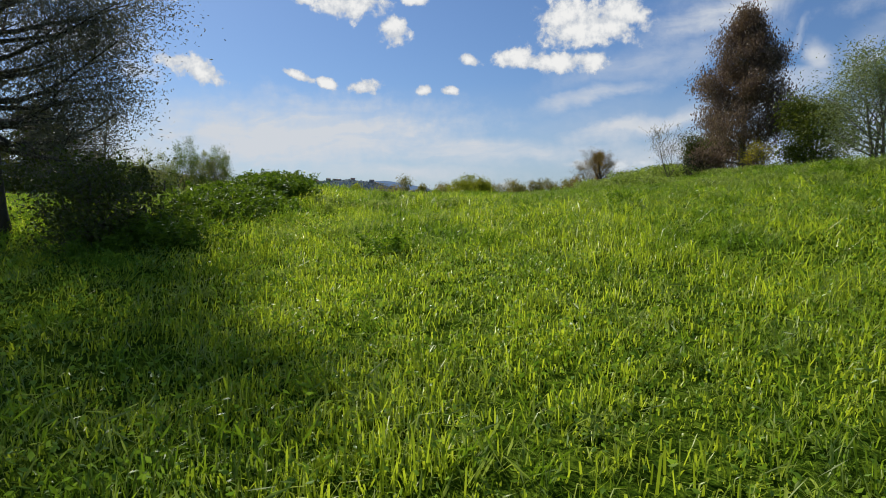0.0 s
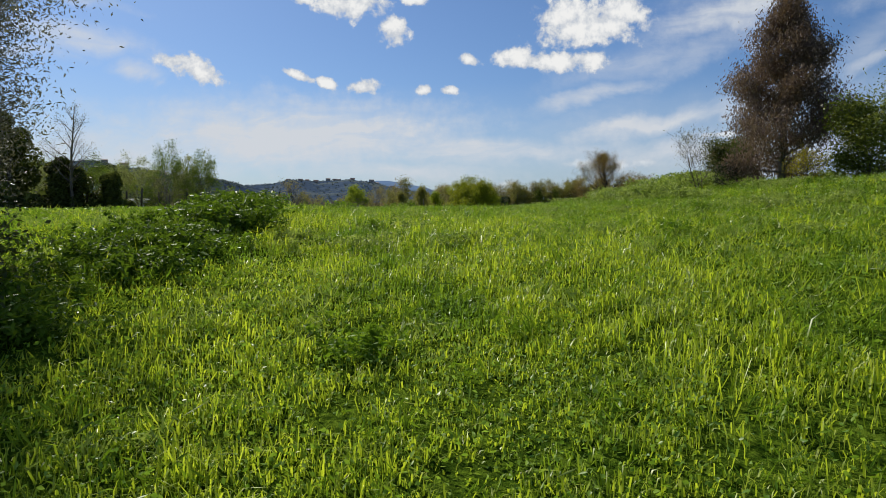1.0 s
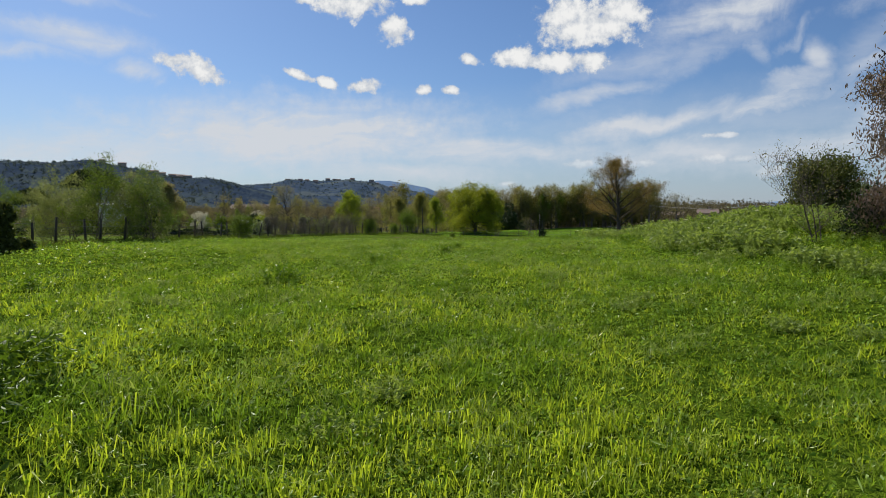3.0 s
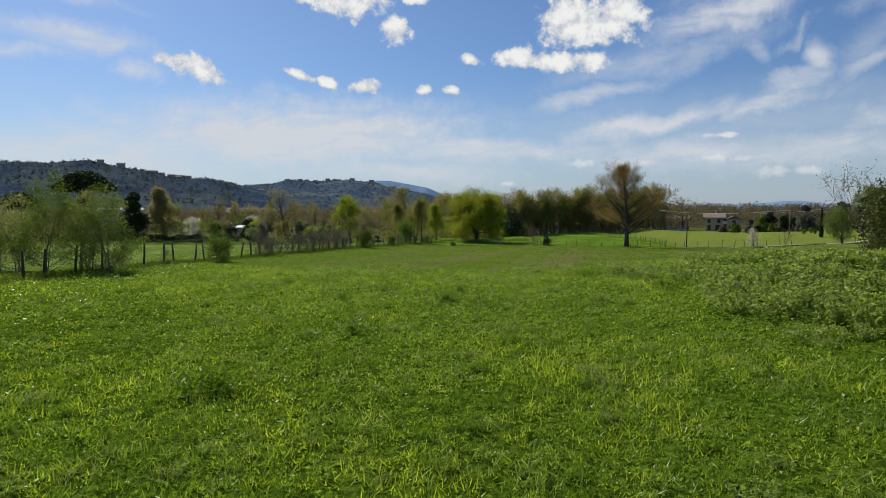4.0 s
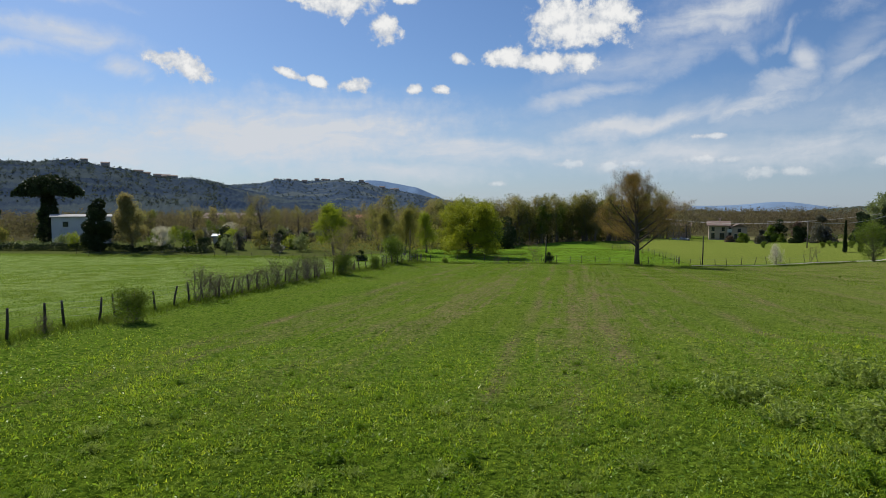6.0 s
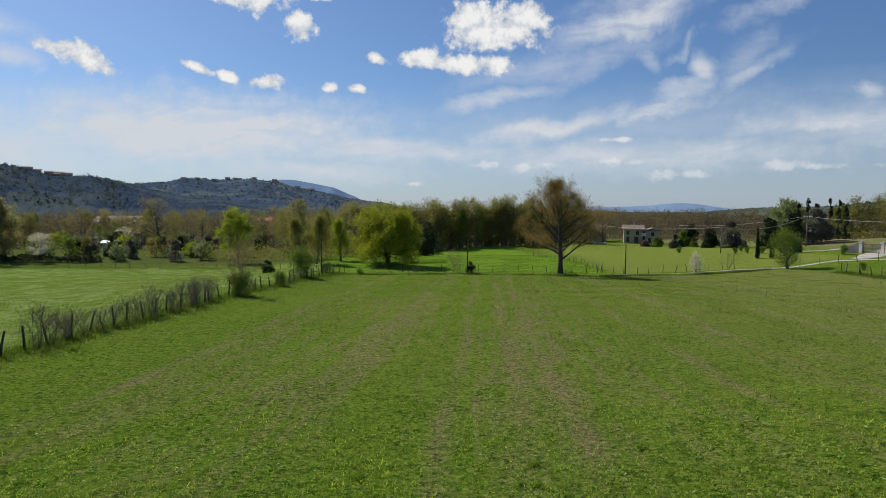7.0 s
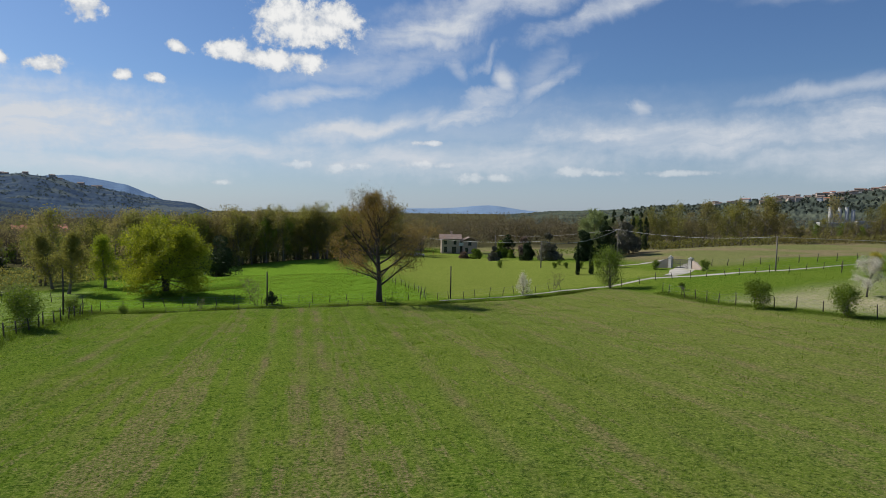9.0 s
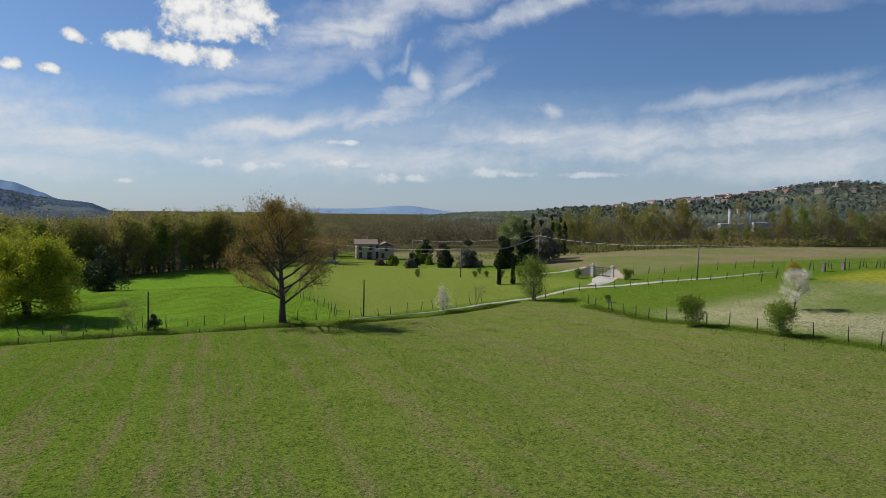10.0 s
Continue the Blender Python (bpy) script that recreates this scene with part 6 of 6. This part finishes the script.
def meadow():
    rng = np.random.default_rng(400)
    n = 3400000
    x, y = rng.uniform(-20, 19, n), rng.uniform(-95.5, -36, n)
    wedge = np.abs(x + 0.6) < 0.75 * (y + 97) + 1.0
    x, y = x[wedge], y[wedge]
    n = len(x)
    over = np.interp(y, [-95, -87, -78, -72, -64, -50], [1.45, 1.5, 1.9, 3.0, 4.2, 6.0])
    seen = np.maximum(np.maximum(np.abs(x + 0.8) / 0.66, over / 0.46), 3.0)
    thick = wave(x, y, 1.6, 1) * 0.5 + wave(x, y, 6.5, 4) * 0.5
    keep = rng.uniform(size=n) < np.minimum(1, (3.0 / seen) ** 1.3) * (0.3 + 0.7 * ease(0.32, 0.52, thick)) * (1 - ease(-52, -37, y))
    x, y, seen = x[keep], y[keep], seen[keep]
    m = len(x)
    lush = wave(x, y, 0.45, 2) * 0.3 + wave(x, y, 2.1, 3) * 0.3 + wave(x, y, 7.0, 14) * 0.4
    h = np.where(rng.uniform(size=m) < 0.2, rng.uniform(0.16, 0.3, m), rng.uniform(0.07, 0.2, m)) * (0.3 + 2.1 * lush ** 2) * np.interp(y, [-76, -60], [1.0, 0.55])
    w = rng.uniform(0.006, 0.014, m) * (seen / 3.0) ** 0.62
    near = seen < 4.6
    blades("meadow_grass", x[near], y[near], h[near], w[near], 401, GRASS_BLADE, "lush green meadow grass with shining blades", 2)
    far = ~near
    blades("meadow_grass", x[far], y[far], h[far], w[far] * 1.25, 402, GRASS_BLADE, "green meadow grass up the slope", 1)
    # clover and other small leaves between the blades
    pick = rng.integers(0, m, 80000)
    px, py = x[pick] + rng.normal(size=len(pick)) * 0.05, y[pick] + rng.normal(size=len(pick)) * 0.05
    c = np.stack([px, py, height(px, py) + rng.uniform(0.01, 0.15, len(pick))], 1)
    big = np.sqrt(seen[pick] / 3.2)[:, None]
    v, f = cards(rng, c, 0.042, 0.022)
    v = (v.reshape(-1, 4, 3) - c[:, None]) * big[:, None] + c[:, None]
    tagged(new("clover", quick_mesh("clover", v.reshape(-1, 3), f, (CLOVER,))), "small bright clover leaves among the grass", "clover", kind="stuff")


def field_grass():
    rng = np.random.default_rng(410)
    n = 900000
    x, y = rng.uniform(-22, 66, n), -54 + 88 * rng.uniform(size=n) ** 1.5
    inside = (x > fence_x(y) - 0.4) & (y < track_y(x) - 1.2) & (x < right_fence_x(y) - 0.4)
    across = x * math.cos(0.21) - y * math.sin(0.21)
    thin = wave(across, y * 0.04, 1.1, 5) * 0.6 + wave(across, y * 0.04, 5.0, 6) * 0.4
    patch = wave(x, y, 1.6, 12) * 0.5 + wave(x, y, 4.2, 13) * 0.5
    keep = inside & (rng.uniform(size=n) < (1 - 0.85 * field_bare(x, y)) * (1 - 0.2 * ease(15, 45, x - 0.2 * y)) * (0.35 + 0.65 * (thin < 0.56)) * (0.45 + 0.55 * (patch > 0.42))) & (rng.uniform(size=n) < ease(-56, -38, y) + 0.25)
    x, y = x[keep], y[keep]
    far = np.hypot(x, y + 52) / 40
    h = rng.uniform(0.05, 0.13, len(x)) * (0.6 + 0.7 * wave(x, y, 0.9, 7))
    tuft = np.where(rng.uniform(size=len(x)) < 0.12, 1.9, 1.0)
    h = h * tuft
    blades("field_grass", x, y, h, tuft * rng.uniform(0.014, 0.04, len(x)) * np.clip(far, 0.6, 1.5), 411, GRASS_SHORT, "short green shoots of the sown field", 1)


def rough_grass():
    """Long grass along fences, banks and the track."""
    rng = np.random.default_rng(420)
    xs, ys = [], []
    for k in range(26000):
        y = rng.uniform(-58, 30)
        xs.append(float(fence_x(y)) + rng.normal() * 0.7)
        ys.append(y)
    for k in range(36000):
        x = rng.uniform(-6, 62)
        xs.append(x)
        ys.append(float(track_y(x)) - 1.2 + rng.normal() * 0.35 + 0.3 * math.sin(x * 0.7) * math.sin(x * 0.23))
    for k in range(16000):
        y = rng.uniform(-36, 18)
        xs.append(float(right_fence_x(y)) - 0.2 + rng.normal() * 0.7)
        ys.append(y)
    x, y = np.array(xs), np.array(ys)
    blades("rough_grass", x, y, rng.uniform(0.15, 0.42, len(x)), rng.uniform(0.02, 0.04, len(x)), 421, GRASS_ROUGH, "long rough grass along the fences and the track", 1)


def pasture_grass():
    """Tufts on the pasture, the knoll, the lawn's edge and the paddock."""
    rng = np.random.default_rng(430)
    for name, n, x0, x1, y0, y1, test, tall, label in (
        ("pasture_grass", 90000, -52, 2, -32, 52, lambda x, y: x < fence_x(y) - 0.3, 0.2, "uneven grass of the pasture"),
        ("knoll_grass", 70000, -4, 40, 29, 68, lambda x, y: y > track_y(x) + 1.0, 0.24, "lush grass on the knoll"),
        ("paddock_grass", 42000, 60, 104, -36, 22, lambda x, y: (x > right_fence_x(y) + 0.4) & (y < track_y(x) - 1.5), 0.2, "thin dry and green grass of the paddock"),
    ):
        x, y = rng.uniform(x0, x1, n), rng.uniform(y0, y1, n)
        keep = test(x, y) & (wave(x, y, 0.7, 8) + wave(x, y, 2.3, 9) > rng.uniform(0.5, 1.25, n))
        x, y = x[keep], y[keep]
        blades(name, x, y, rng.uniform(0.3, 1, len(x)) * tall, rng.uniform(0.04, 0.1, len(x)), 431, GRASS_SHORT, label, 1)


meadow()
pasture_grass()
field_grass()
rough_grass()
